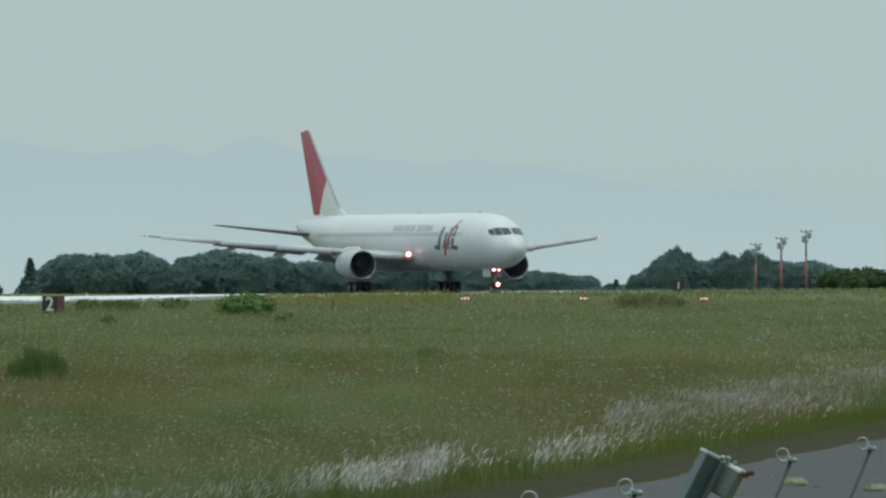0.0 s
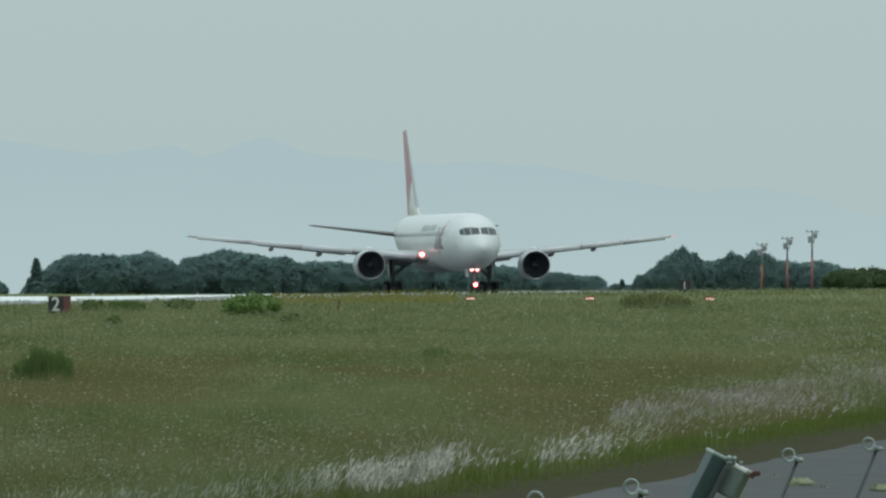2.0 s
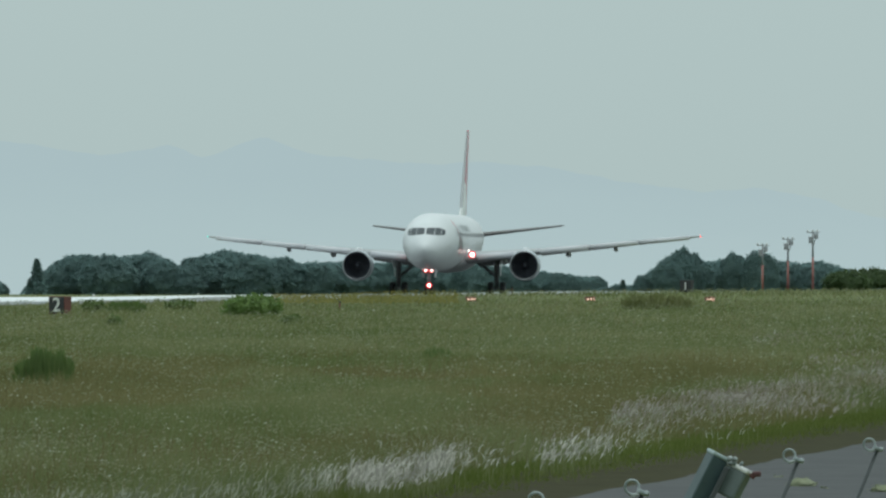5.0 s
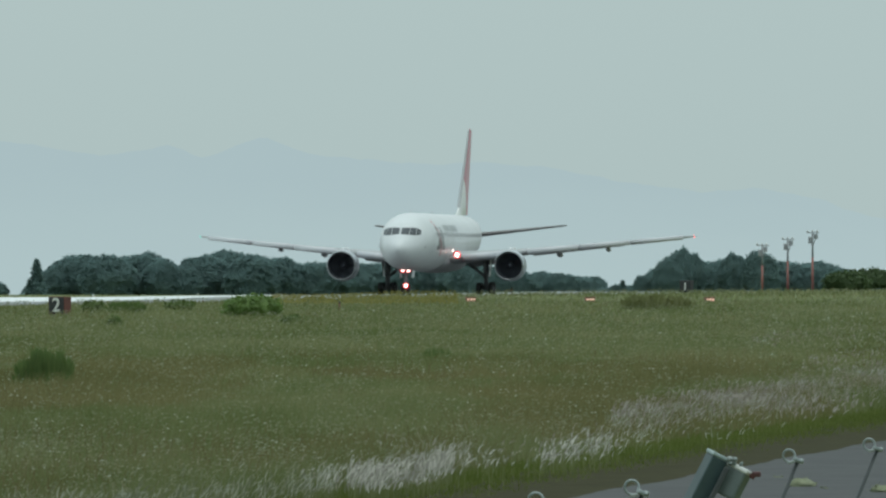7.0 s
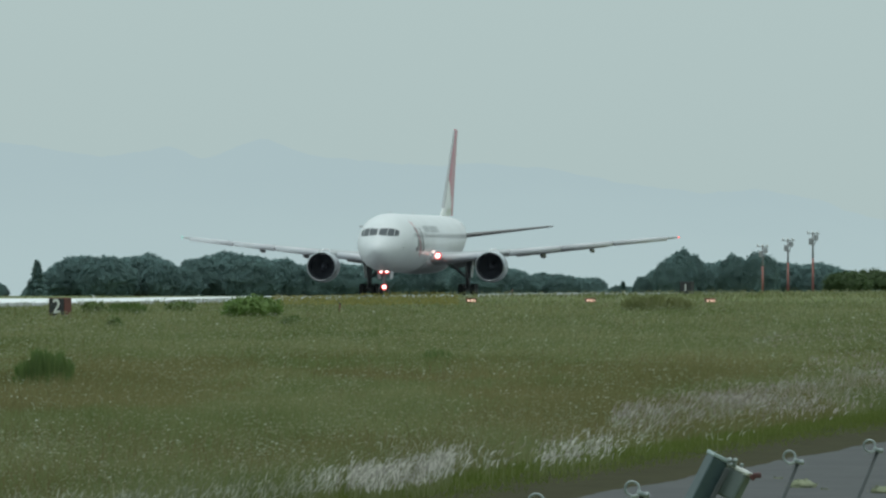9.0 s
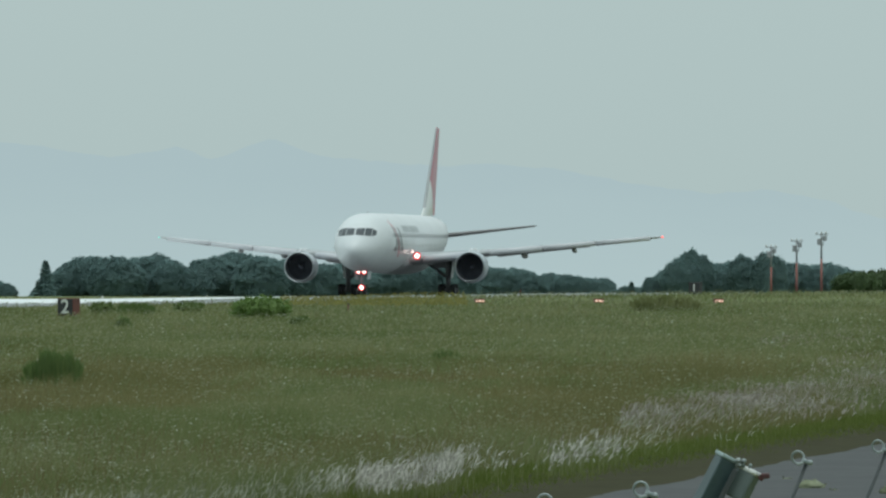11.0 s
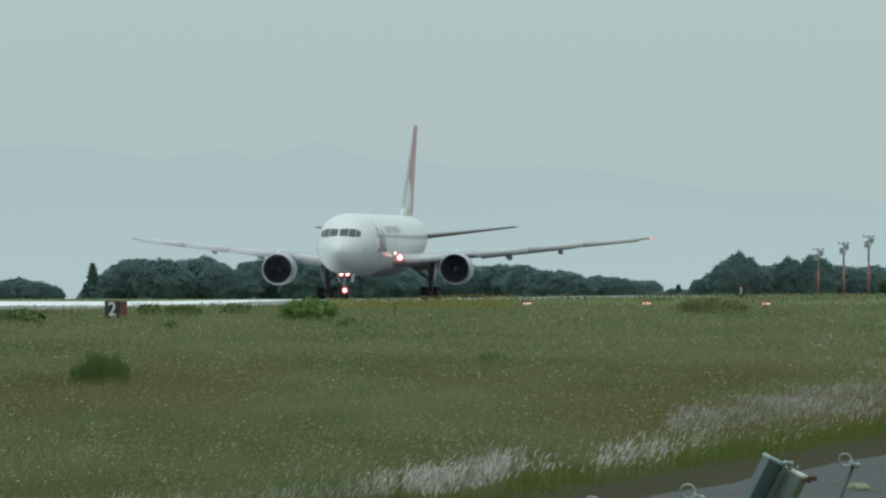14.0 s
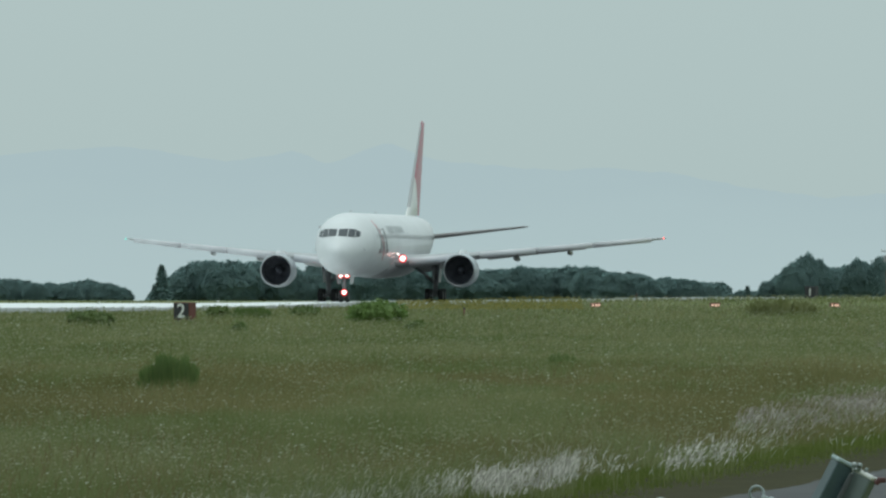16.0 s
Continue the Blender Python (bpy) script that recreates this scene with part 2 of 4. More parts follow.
def spin(profile, k=32, axis="y", at=(0, 0, 0)):
    """Revolve (along, radius) pairs about an axis through at."""
    rings = []
    for s, r in profile:
        ring = []
        for j in range(k):
            a = 2 * math.pi * j / k
            c, d = r * math.cos(a), r * math.sin(a)
            p = {"y": (c, s, d), "x": (s, c, d), "z": (c, d, s)}[axis]
            ring.append((p[0] + at[0], p[1] + at[1], p[2] + at[2]))
        rings.append(ring)
    return rings


def tube(points, radius, k=8):
    """A pipe through points; radius a number or one per point."""
    pts = [Vector(p) for p in points]
    rings = []
    for i, p in enumerate(pts):
        d = (pts[min(i + 1, len(pts) - 1)] - pts[max(i - 1, 0)]).normalized()
        u = d.cross(Vector((0.31, 0.9, 0.29))).normalized()
        w = d.cross(u)
        r = radius[i] if isinstance(radius, (list, tuple)) else radius
        rings.append([p + u * (r * math.cos(2 * math.pi * j / k)) + w * (r * math.sin(2 * math.pi * j / k)) for j in range(k)])
    return loft(rings)


def box(bm, m, sx, sy, sz, bevel=0.0):
    g = bmesh.ops.create_cube(bm, size=1.0, matrix=m @ Matrix.Diagonal((sx, sy, sz, 1)))
    if bevel:
        es = list({e for v in g["verts"] for e in v.link_edges})
        bmesh.ops.bevel(bm, geom=es, offset=bevel, segments=2, affect="EDGES", profile=0.5)
    return bm


def thing(name, label, category, m=None, group="", kind=""):
    ob = tagged(new(name), label, category, group, kind)
    ob.empty_display_size = 0.2
    if m is not None:
        ob.matrix_basis = m
    return ob


def fast(name, verts, tris, material):
    """Large triangle soups from arrays."""
    me = bpy.data.meshes.new(name)
    me.vertices.add(len(verts))
    me.vertices.foreach_set("co", np.ascontiguousarray(verts, dtype=np.float32).ravel())
    me.loops.add(tris.size)
    me.loops.foreach_set("vertex_index", np.ascontiguousarray(tris, dtype=np.int32).ravel())
    me.polygons.add(len(tris))
    me.polygons.foreach_set("loop_start", np.arange(0, tris.size, 3, dtype=np.int32))
    me.update(calc_edges=True)
    me.materials.append(material)
    return new(name, me)


# ---- the lie of the land ----
def land(x, y):
    """Height of the ground: level airfield, falling away behind the runway's end."""
    t = np.clip((y - 1080 + 0.1 * x) / 320.0, 0, 1)
    drop = -2.3 * t * t * (3 - 2 * t) - 5.0 * np.clip((y - 1700) / 400.0, 0, 1)
    ac = -(x + 15.9) * -0.9909 + (y - 818.5) * -0.1349
    k = np.clip((ac - 23.0) / 7.0, 0, 1) * np.clip((y - 645) / 60, 0, 1) * np.clip((1250 - y) / 150, 0, 1)
    m = np.clip((-ac - 8) / 14.0, 0, 1)
    return drop - 0.35 * m * m * (3 - 2 * m) + 0.26 * k * k * (3 - 2 * k) + 0.05 * np.sin(x * 0.06 + 1.3) * np.sin(y * 0.011 + 0.4) * np.clip((y - 60) / 200, 0, 1) * (y < 1500)


def ground():
    xs = np.concatenate([[-4000, -2000, -900, -450], np.arange(-300, -120, 12.0), np.arange(-120, 121, 4.0), np.arange(132, 301, 12.0), [450, 900, 2000, 4000]])
    ys = np.concatenate([[-400, -100, -20], np.arange(0, 200, 8.0), np.arange(200, 1700, 20.0), [1900, 2300, 3000, 4000, 4950]])
    v = [(x, y, float(land(x, y))) for y in ys for x in xs]
    w = len(xs)
    f = [(j * w + i, j * w + i + 1, (j + 1) * w + i + 1, (j + 1) * w + i) for j in range(len(ys) - 1) for i in range(w - 1)]
    tagged(obj("ground", v, f, M_SOIL), "flat green airfield meadow reaching the horizon", "ground", kind="structure")


ground()

# runway: a strip under the aircraft's way, 45 m wide
RWY_TURN = -7.75
RWY_A = (-15.9, 818.5)
fwd = Vector((math.sin(radians(RWY_TURN)), -math.cos(radians(RWY_TURN))))


def on_runway(along, across):
    """Plan point: along towards the camera from RWY_A, across to the right seen from the camera."""
    return (RWY_A[0] + fwd.x * along - fwd.y * across, RWY_A[1] + fwd.y * along + fwd.x * across)


def runway():
    v, f = [], []
    al = np.arange(-330, 760, 20.0)
    for a in al:
        for c in (-22.5, -18, -13, -8, 8, 22.5):
            x, y = on_runway(a, c)
            v.append((x, y, float(land(x, y)) + 0.05))
    for i in range(len(al) - 1):
        for j in range(5):
            f.append((i * 6 + j, i * 6 + j + 1, (i + 1) * 6 + j + 1, (i + 1) * 6 + j))
    tagged(obj("runway", v, f, M_RUNWAY), "pale concrete runway shining under the grey sky", "runway", kind="structure")


runway()

def mirage_strip():
    """Mirage glare painted as a white sheet beyond the grey strip, with an uneven outline: depth, and the bearings of
    its two ends.
    """
    rows = [(640, -900, 120), (665, -900, 215), (700, -900, 290), (740, -900, 345), (780, -900, 400), (820, -900, 440), (850, -900, 520), (880, -900, 505), (900, -900, 380), (915, -900, 300)]
    v, f = [], []
    for d, a0, a1 in rows:
        for i in range(13):
            x = (a0 + (a1 - a0) * i / 12 - 784) / FOCAL * d
            v.append((x, d, float(land(x, d)) + 0.09 + 0.03 * noise.noise((x * 0.4, d * 0.02, 2.0))))
    for r in range(len(rows) - 1):
        for i in range(12):
            a = r * 13 + i
            f.append((a, a + 1, a + 14, a + 13))
    tagged(obj("mirage_strip", v, f, M_MIRAGE), "white strip standing for the bright mirage beside the runway", "pavement", kind="structure")


mirage_strip()

# perimeter road: its far edge runs from EDGE_A along EDGE_D
EDGE_A, EDGE_D = Vector((0.81, 77.8)), Vector((4.11, 29.0)).normalized()
EDGE_N = Vector((-EDGE_D.y, EDGE_D.x))


def by_road(v, u):
    """Plan point v metres along the road's far edge and u metres out into the meadow."""
    p = EDGE_A + EDGE_D * v + EDGE_N * u
    return p.x, p.y


def road_coords(x, y):
    dx, dy = x - EDGE_A.x, y - EDGE_A.y
    return dx * EDGE_D.x + dy * EDGE_D.y, dx * EDGE_N.x + dy * EDGE_N.y


def strip(name, u0, u1, z, material, label, ragged=0.0):
    rng = np.random.default_rng(5)
    v, f = [], []
    vs = np.arange(-140, 320, 0.4 if ragged else 4.0)
    for i, a in enumerate(vs):
        wob = ragged * (rng.random() - 0.5) + ragged * math.sin(a * 0.9)
        for c in (u0, u1 + wob):
            x, y = by_road(a, c)
            v.append((x, y, float(land(x, y)) + z))
    for i in range(len(vs) - 1):
        f.append((2 * i, 2 * i + 2, 2 * i + 3, 2 * i + 1))
    return tagged(obj(name, v, f, material), label, name, kind="structure")


strip("road", -4.2, -0.36, 0.03, M_ASPHALT, "grey asphalt perimeter road beside the meadow", 0.04)
strip("road_edge", -0.42, 1.3, 0.022, M_DIRT, "dark bare dirt along the road's edge", 0.10)


# ---- far hills ----
def hills(name, dist, profile, depth, material, label, seed):
    """A range with slopes to both sides: crest heights at angles, roughened."""
    rng = np.random.default_rng(seed)
    xs = np.arange(-700, 701, 4.0)
    bx = np.array([p[0] for p in profile]) * dist / FOCAL
    bh = np.array([p[1] for p in profile]) * dist / FOCAL + H_EYE
    crest = np.interp(xs, bx, bh)
    crest = np.convolve(np.pad(crest, 1, mode="edge"), np.ones(3) / 3, mode="valid")
    for s, a in ((23.0, 1.0), (9.0, 0.8), (4.5, 0.6)):
        crest += a * np.array([noise.noise((x / s, seed, 0.5)) for x in xs])
    rows = 9
    v, f = [], []
    for j in range(rows):
        k = j / (rows - 1) * 2 - 1
        fall = (1 - abs(k)) ** 0.8
        for i, x in enumerate(xs):
            r = noise.noise((x / 30.0, j * 0.7, seed)) * 2.0 * (1 - fall)
            v.append((x, dist + k * depth, -14 + (crest[i] + 14) * fall + r * fall))
    w = len(xs)
    for j in range(rows - 1):
        for i in range(w - 1):
            f.append((j * w + i, j * w + i + 1, (j + 1) * w + i + 1, (j + 1) * w + i))
    tagged(obj(name, v, f, material), label, "hills", kind="structure")


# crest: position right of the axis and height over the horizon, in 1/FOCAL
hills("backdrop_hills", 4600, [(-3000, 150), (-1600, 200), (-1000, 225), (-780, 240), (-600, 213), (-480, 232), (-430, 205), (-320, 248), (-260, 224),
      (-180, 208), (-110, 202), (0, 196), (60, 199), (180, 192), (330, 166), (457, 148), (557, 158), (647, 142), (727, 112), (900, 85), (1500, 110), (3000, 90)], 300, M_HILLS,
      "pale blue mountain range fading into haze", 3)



# ---- vegetation ----
def crown_mesh(name, seed, w, h, z0, clumps, leaf, material, shape="dome"):
    """A crown of many small leaf clumps over an uneven, lobed outline, as one mesh."""
    rng = np.random.default_rng(seed)

    def billow(a, e):
        way = Vector((math.cos(a) * math.cos(e), math.sin(a) * math.cos(e), math.sin(e)))
        return 1.02 + 0.16 * noise.noise(way * 2.1 + Vector((seed, 0, 0))) + 0.12 * noise.noise(way * 4.7 + Vector((0, seed, 0)))

    verts, tris = [], []
    base = 0
    ang = rng.random(clumps) * 2 * np.pi
    rel = rng.random(clumps)
    for i in range(clumps):
        if shape == "cone":
            t = rel[i]
            r = (1 - t) * w / 2 * (0.75 + 0.35 * math.sin(9 * t * 6 + ang[i])) * (0.55 + 0.45 * rng.random())
            c = np.array([r * math.cos(ang[i]), r * math.sin(ang[i]), z0 + t * h])
            size = leaf * (1.15 - 0.6 * t)
        else:
            el = math.asin(rel[i]) if i % 4 else (rng.random() - 0.75) * 0.9
            rad = billow(ang[i], el)
            rad *= 0.90 + 0.12 * rng.random() ** 0.6
            c = np.array([math.cos(ang[i]) * math.cos(el) * w / 2 * rad, math.sin(ang[i]) * math.cos(el) * w / 2 * rad, z0 + h * 0.42 + math.sin(el) * h * 0.55 * rad])
            size = leaf * (0.6 + 0.8 * rng.random())
        for q in range(9):
            o = c + rng.normal(0, size * 0.55, 3) * (1, 1, 0.8)
            nn = (c - (0, 0, z0 + h * 0.35)) / (w, w, h) * 2.4 + rng.normal(0, 0.95, 3) + (0, 0, 0.3)
            d1 = np.cross(nn, rng.normal(0, 1, 3))
            d2 = np.cross(nn, d1)
            d1 /= np.linalg.norm(d1)
            d2 -= d1 * d1.dot(d2)
            d2 /= np.linalg.norm(d2)
            s = size * (0.35 + 0.45 * rng.random())
            verts += [o - d1 * s, o - d2 * s * 0.55, o + d1 * s, o + d2 * s * 0.55]
            tris += [(base, base + 1, base + 2), (base, base + 2, base + 3)]
            base += 4
    if shape == "dome":
        # the dense inside of the crown, which closes the gaps between the outer leaves
        na, ne = 36, 14
        for j in range(ne):
            e = -0.5 + (math.pi / 2 + 0.45) * j / (ne - 1)
            for i in range(na):
                a = 2 * math.pi * i / na
                r = billow(a, e) * (0.91 + 0.04 * rng.random())
                verts.append(np.array([math.cos(a) * math.cos(e) * w / 2 * r, math.sin(a) * math.cos(e) * w / 2 * r, z0 + h * 0.42 + math.sin(e) * h * 0.55 * r]))
        for j in range(ne - 1):
            for i in range(na):
                p, q = base + j * na + i, base + j * na + (i + 1) % na
                tris += [(p, q, q + na), (p, q + na, p + na)]
    me = fast(name, np.array(verts), np.array(tris), material)
    data = me.data
    bpy.data.objects.remove(me)
    return data


def tree_model(name, seed, w, h, clumps, leaf, material, label, category, shape="dome"):
    tr = thing(name, label, category)
    rng = np.random.default_rng(seed)
    v, f = tube([(0, 0, -0.3), (0.05, 0.02, h * 0.2), (-0.04, 0.05, h * 0.45), (0.02, 0, h * 0.8)], [w * 0.045, w * 0.035, w * 0.025, w * 0.008])
    trunk = obj("trunk", v, f, M_BARK, tr)
    if shape == "dome":
        for i in range(5):
            a = i * 1.26 + rng.random()
            z = h * (0.2 + 0.08 * i)
            v, f = tube([(0, 0, z), (math.cos(a) * w * 0.15, math.sin(a) * w * 0.15, z + h * 0.1), (math.cos(a) * w * 0.33, math.sin(a) * w * 0.33, z + h * 0.25)],
                        [w * 0.02, w * 0.014, w * 0.005], 6)
            obj("limb", v, f, M_BARK, tr)
    cr = new("crown", crown_mesh("crown", seed, w, h, 0.12 * h if shape == "dome" else 0.05 * h, clumps, leaf, material, shape))
    cr.parent = tr
    return tr


def woods():
    rng = np.random.default_rng(11)
    lab = "dense dark green broadleaf tree in the windbreak behind the runway"
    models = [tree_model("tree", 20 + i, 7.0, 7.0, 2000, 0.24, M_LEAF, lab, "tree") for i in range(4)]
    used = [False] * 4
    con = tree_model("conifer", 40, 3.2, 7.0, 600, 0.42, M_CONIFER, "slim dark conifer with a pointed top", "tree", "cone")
    cused = False
    # skyline: bearing and height over the horizon, in 1/FOCAL
    top = [(-1400, 24), (-1250, 40), (-1100, 34), (-1020, 12), (-960, 8), (-900, 2), (-860, 12), (-810, 5), (-790, -5), (-762, -20), (-742, -30),
           (-712, 8), (-690, 20), (-660, 38), (-600, 44), (-520, 42), (-478, 22), (-462, 14), (-440, 28), (-410, 44), (-350, 46), (-290, 38), (-265, 25), (-220, 30),
           (-150, 26), (-60, 32), (60, 30), (150, 14), (215, 10), (270, 4), (285, -14), (305, -5), (345, -14), (362, 2), (385, 22), (425, 40), (455, 28), (520, 34), (560, 38),
           (620, 30), (680, 32), (715, 14), (760, 4), (800, 12), (900, 26), (1000, 22)]
    ax = np.array([p[0] for p in top]); az = np.array([p[1] for p in top])
    a = -1380.0
    n = 0
    while a < 990:
        for row in range(3):
            d = 1470 + 45 * row + rng.random() * 25
            aa = a + (rng.random() - 0.5) * 34
            hh = float(np.interp(aa, ax, az)) - 8
            x = aa / FOCAL * d
            g = float(land(x, d))
            height = H_EYE + hh / FOCAL * d - g
            if -790 < aa < -738 or height < 1.2:
                continue
            height *= (0.98, 0.93, 1.0)[row] * (0.93 + 0.1 * rng.random())
            wid = min(9.0, max(3.6, height * (1.0 + 0.4 * rng.random())))
            k = n % 4
            n += 1
            m = pose(x, d, g - 0.1, 0, 0, rng.random() * 360) @ Matrix.Diagonal((wid / 7.0, wid / 7.0, height / 7.35, 1))
            if used[k]:
                t = copy_thing(models[k], m)
            else:
                t = models[k]
                used[k] = True
            t.matrix_basis = m
            t["group"] = "windbreak trees"
        a += 36 if abs(a) > 0 else 30
    for aa, hh, d, wd in ((423, 43, 1452, 4.2), (410, 34, 1449, 5.0), (438, 35, 1456, 4.5), (398, 24, 1446, 4.5), (515, 34, 1453, 5.0), (560, 38, 1450, 5.5), (352, -2, 1449, 3.0)):
        x = aa / FOCAL * d
        g = float(land(x, d))
        t = copy_thing(models[n % 4], pose(0, 0, 0))
        t.matrix_basis = pose(x, d, g - 0.1, 0, 0, 50 * n) @ Matrix.Diagonal((wd / 7.0, wd / 7.0, (H_EYE + hh / FOCAL * d - g) / 7.35, 1))
        n += 1
    for aa, hh, d, wd in ((-719, 28, 1450, 4.2), (356, 0, 1450, 4.0), (318, -8, 1455, 2.6), (-733, -6, 1449, 2.0)):
        x = aa / FOCAL * d
        g = float(land(x, d))
        height = H_EYE + hh / FOCAL * d - g
        m = pose(x, d, g - 0.1, 0, 0, rng.random() * 360) @ Matrix.Diagonal((wd / 3.2, wd / 3.2, height / 7.2, 1))
        t = copy_thing(con, m) if cused else con
        cused = True
        t.matrix_basis = m
        t["group"] = "windbreak conifers"


woods()


def bush(x, y, w, h, material, label, seed, clumps=160, leaf=0.09):
    b = thing("bush", label, "bush", pose(x, y, float(land(x, y))))
    rng = np.random.default_rng(seed)
    for i in range(4):
        a = rng.random() * 6.28
        v, f = tube([(0, 0, -0.05), (math.cos(a) * w * 0.1, math.sin(a) * w * 0.1, h * 0.3), (math.cos(a) * w * 0.3, math.sin(a) * w * 0.2, h * 0.7)], [0.02, 0.014, 0.006], 5)
        obj("stem", v, f, M_BARK, b)
    cr = new("foliage", crown_mesh("foliage", seed, w, h, -0.05 * h, clumps, leaf, material))
    cr.parent = b
    return b


def tuft(x, y, w, h, material, label, seed, n=420):
    """A stand of upright leafy weeds with a ragged top."""
    b = thing("weed_tuft", label, "weeds", pose(x, y, float(land(x, y))))
    rng = np.random.default_rng(seed)
    for i in range(5):
        sx = (rng.random() - 0.5) * w * 0.7
        v, f = tube([(sx, 0, -0.05), (sx * 1.05, 0.02, h * 0.5), (sx * 1.1 + 0.03, 0, h * (0.8 + 0.2 * rng.random()))], [0.014, 0.01, 0.004], 5)
        obj("stem", v, f, material, b)
    verts, tris = [], []
    crest = [0.9 + 0.2 * rng.random() for _ in range(7)]
    for i in range(n):
        k = rng.random() * 2 - 1
        top = h * (1 - 0.3 * abs(k) ** 3) * crest[int((k + 1) * 3.49)] * (0.55 + 0.45 * rng.random())
        x0, y0 = k * w * 0.5, (rng.random() - 0.5) * w * 0.6
        z0 = top * (0.0 if i % 3 else 0.4)
        ww, dx, dy = w * (0.018 + 0.02 * rng.random()), w * rng.normal(0, 0.05), w * rng.normal(0, 0.05)
        c = len(verts)
        verts += [(x0 - ww * 0.4, y0, z0 - 0.03), (x0 + ww * 0.4, y0, z0 - 0.03), (x0 + ww + dx * 0.5, y0 + dy * 0.5, (z0 + top) * 0.55), (x0 - ww + dx * 0.5, y0 + dy * 0.5, (z0 + top) * 0.55), (x0 + dx, y0 + dy, top)]
        tris += [(c, c + 1, c + 2), (c, c + 2, c + 3), (c + 3, c + 2, c + 4)]
    fo = fast("foliage", np.array(verts), np.array(tris), material)
    fo.parent = b
    return b


def at_bearing(bx, bz, z=0.0):
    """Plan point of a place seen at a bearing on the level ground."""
    d = FOCAL * (H_EYE - z) / (bz - 488.5)
    return (bx - 784) / FOCAL * d, d


def bushes():
    for bx, bz, wb, hb, mt, lab, seed, cl in (
            (446, 562, 96, 38, M_BUSH, "bright green leafy bush in the meadow", 61, 260),
            (318, 550, 46, 16, M_DARKBUSH, "small dark tuft of weeds near the runway", 63, 80),
            (164, 554, 34, 20, M_DARKBUSH, "small dark weed beside a marker sign", 64, 80),
            (-62, 570, 80, 28, M_DARKBUSH, "low dark green bush near the runway", 67, 180),
            (516, 574, 30, 16, M_DARKBUSH, "small dark weed in the meadow", 68, 60),
            (204, 580, 20, 18, M_DARKBUSH, "small dark weed in the meadow", 69, 50),
            (1495, 521, 70, 34, M_HEDGE, "dark green hedge bush at the field's edge", 71, 260),
            (1548, 520, 90, 36, M_HEDGE, "dark green hedge bush at the field's edge", 72, 260),
            (1625, 520, 100, 40, M_HEDGE, "dark green hedge bush at the field's edge", 73, 260)):
        x, y = at_bearing(bx, bz)
        k = y / FOCAL
        bush(x, y, wb * k, hb * k * 1.1, mt, lab, seed, cl, max(0.05, 5.0 * k))
    for bx, bz, wb, hb, mt, lab, seed, n in (
            (78, 700, 96, 84, M_TUFT, "dark green stand of tall weeds in the grass", 65, 700),
            (1164, 548, 116, 30, M_PALETUFT, "wide low stand of olive weeds among pale grass", 66, 420),
            (772, 652, 52, 40, M_TUFT, "faint green weeds half hidden in the grass", 70, 130),
            (224, 556, 62, 28, M_TUFT, "low dull green weeds near the runway", 62, 300),
            (446, 560, 92, 42, M_BUSH, "bright green shoots standing out of a leafy bush", 61, 260)):
        x, y = at_bearing(bx, bz)
        tuft(x, y, wb * y / FOCAL, hb * y / FOCAL, mt, lab, seed, n)
    for bx, bz, w, seed in ((1418, 868, 0.26, 81), (1376, 852, 0.10, 82), (1566, 878, 0.24, 83), (1462, 872, 0.08, 84)):
        x, y = at_bearing(bx, bz)
        bush(x, y, w, w * 0.4, M_WEED, "small pale weed growing on the road", seed, 26, 0.014)


bushes()


def blades(name, x, y, h, w, material, lean, label, category, wind=(0.25, 0.0), z0=0.0):
    """A stand of bent blades: three triangles each."""
    n = len(x)
    rng = np.random.default_rng(len(name) + n)
    g = land(x, y) + z0
    a = rng.random(n) * 2 * np.pi
    ux, uy = np.cos(a * 0.25 - 0.4), np.sin(a * 0.25 - 0.4)
    lx = h * (lean * rng.normal(0, 1, n) + wind[0])
    ly = h * (lean * rng.normal(0, 1, n) + wind[1])
    v = np.empty((n, 5, 3))
    for i, (t, ww) in enumerate(((0, -0.5), (0, 0.5), (0.55, 0.45), (0.55, -0.45), (1.0, 0))):
        v[:, i, 0] = x + ux * w * ww + lx * t * t
        v[:, i, 1] = y + uy * w * ww + ly * t * t
        v[:, i, 2] = g + h * t - (0.06 if t == 0 else 0)
    b = np.arange(n)[:, None, None] * 5
    tris = (np.array([[0, 1, 2], [0, 2, 3], [3, 2, 4]])[None] + b).reshape(-1, 3)
    return tagged(fast(name, v.reshape(-1, 3), tris, material), label, category, kind="stuff")


def heads(name, x, y, z, size, tall, material, label, category, lean=0.3, wind=0.3):
    """Small seed heads or blossoms: two crossed spindles each, set at heights z over the ground."""
    n = len(x)
    rng = np.random.default_rng(n + 3)
    g = land(x, y) + z
    v = np.empty((n, 6, 3))
    lx = tall * (lean * rng.normal(0, 1, n) + wind)
    for i, (dx, dy, t) in enumerate(((0, 0, 0), (-0.5, 0, 0.45), (0.5, 0, 0.45), (0, -0.5, 0.5), (0, 0.5, 0.5), (0, 0, 1))):
        v[:, i, 0] = x + dx * size + lx * t
        v[:, i, 1] = y + dy * size
        v[:, i, 2] = g + tall * t
    b = np.arange(n)[:, None, None] * 6
    tris = (np.array([[0, 2, 1], [1, 2, 5], [0, 4, 3], [3, 4, 5]])[None] + b).reshape(-1, 3)
    return tagged(fast(name, v.reshape(-1, 3), tris, material), label, category, kind="stuff")


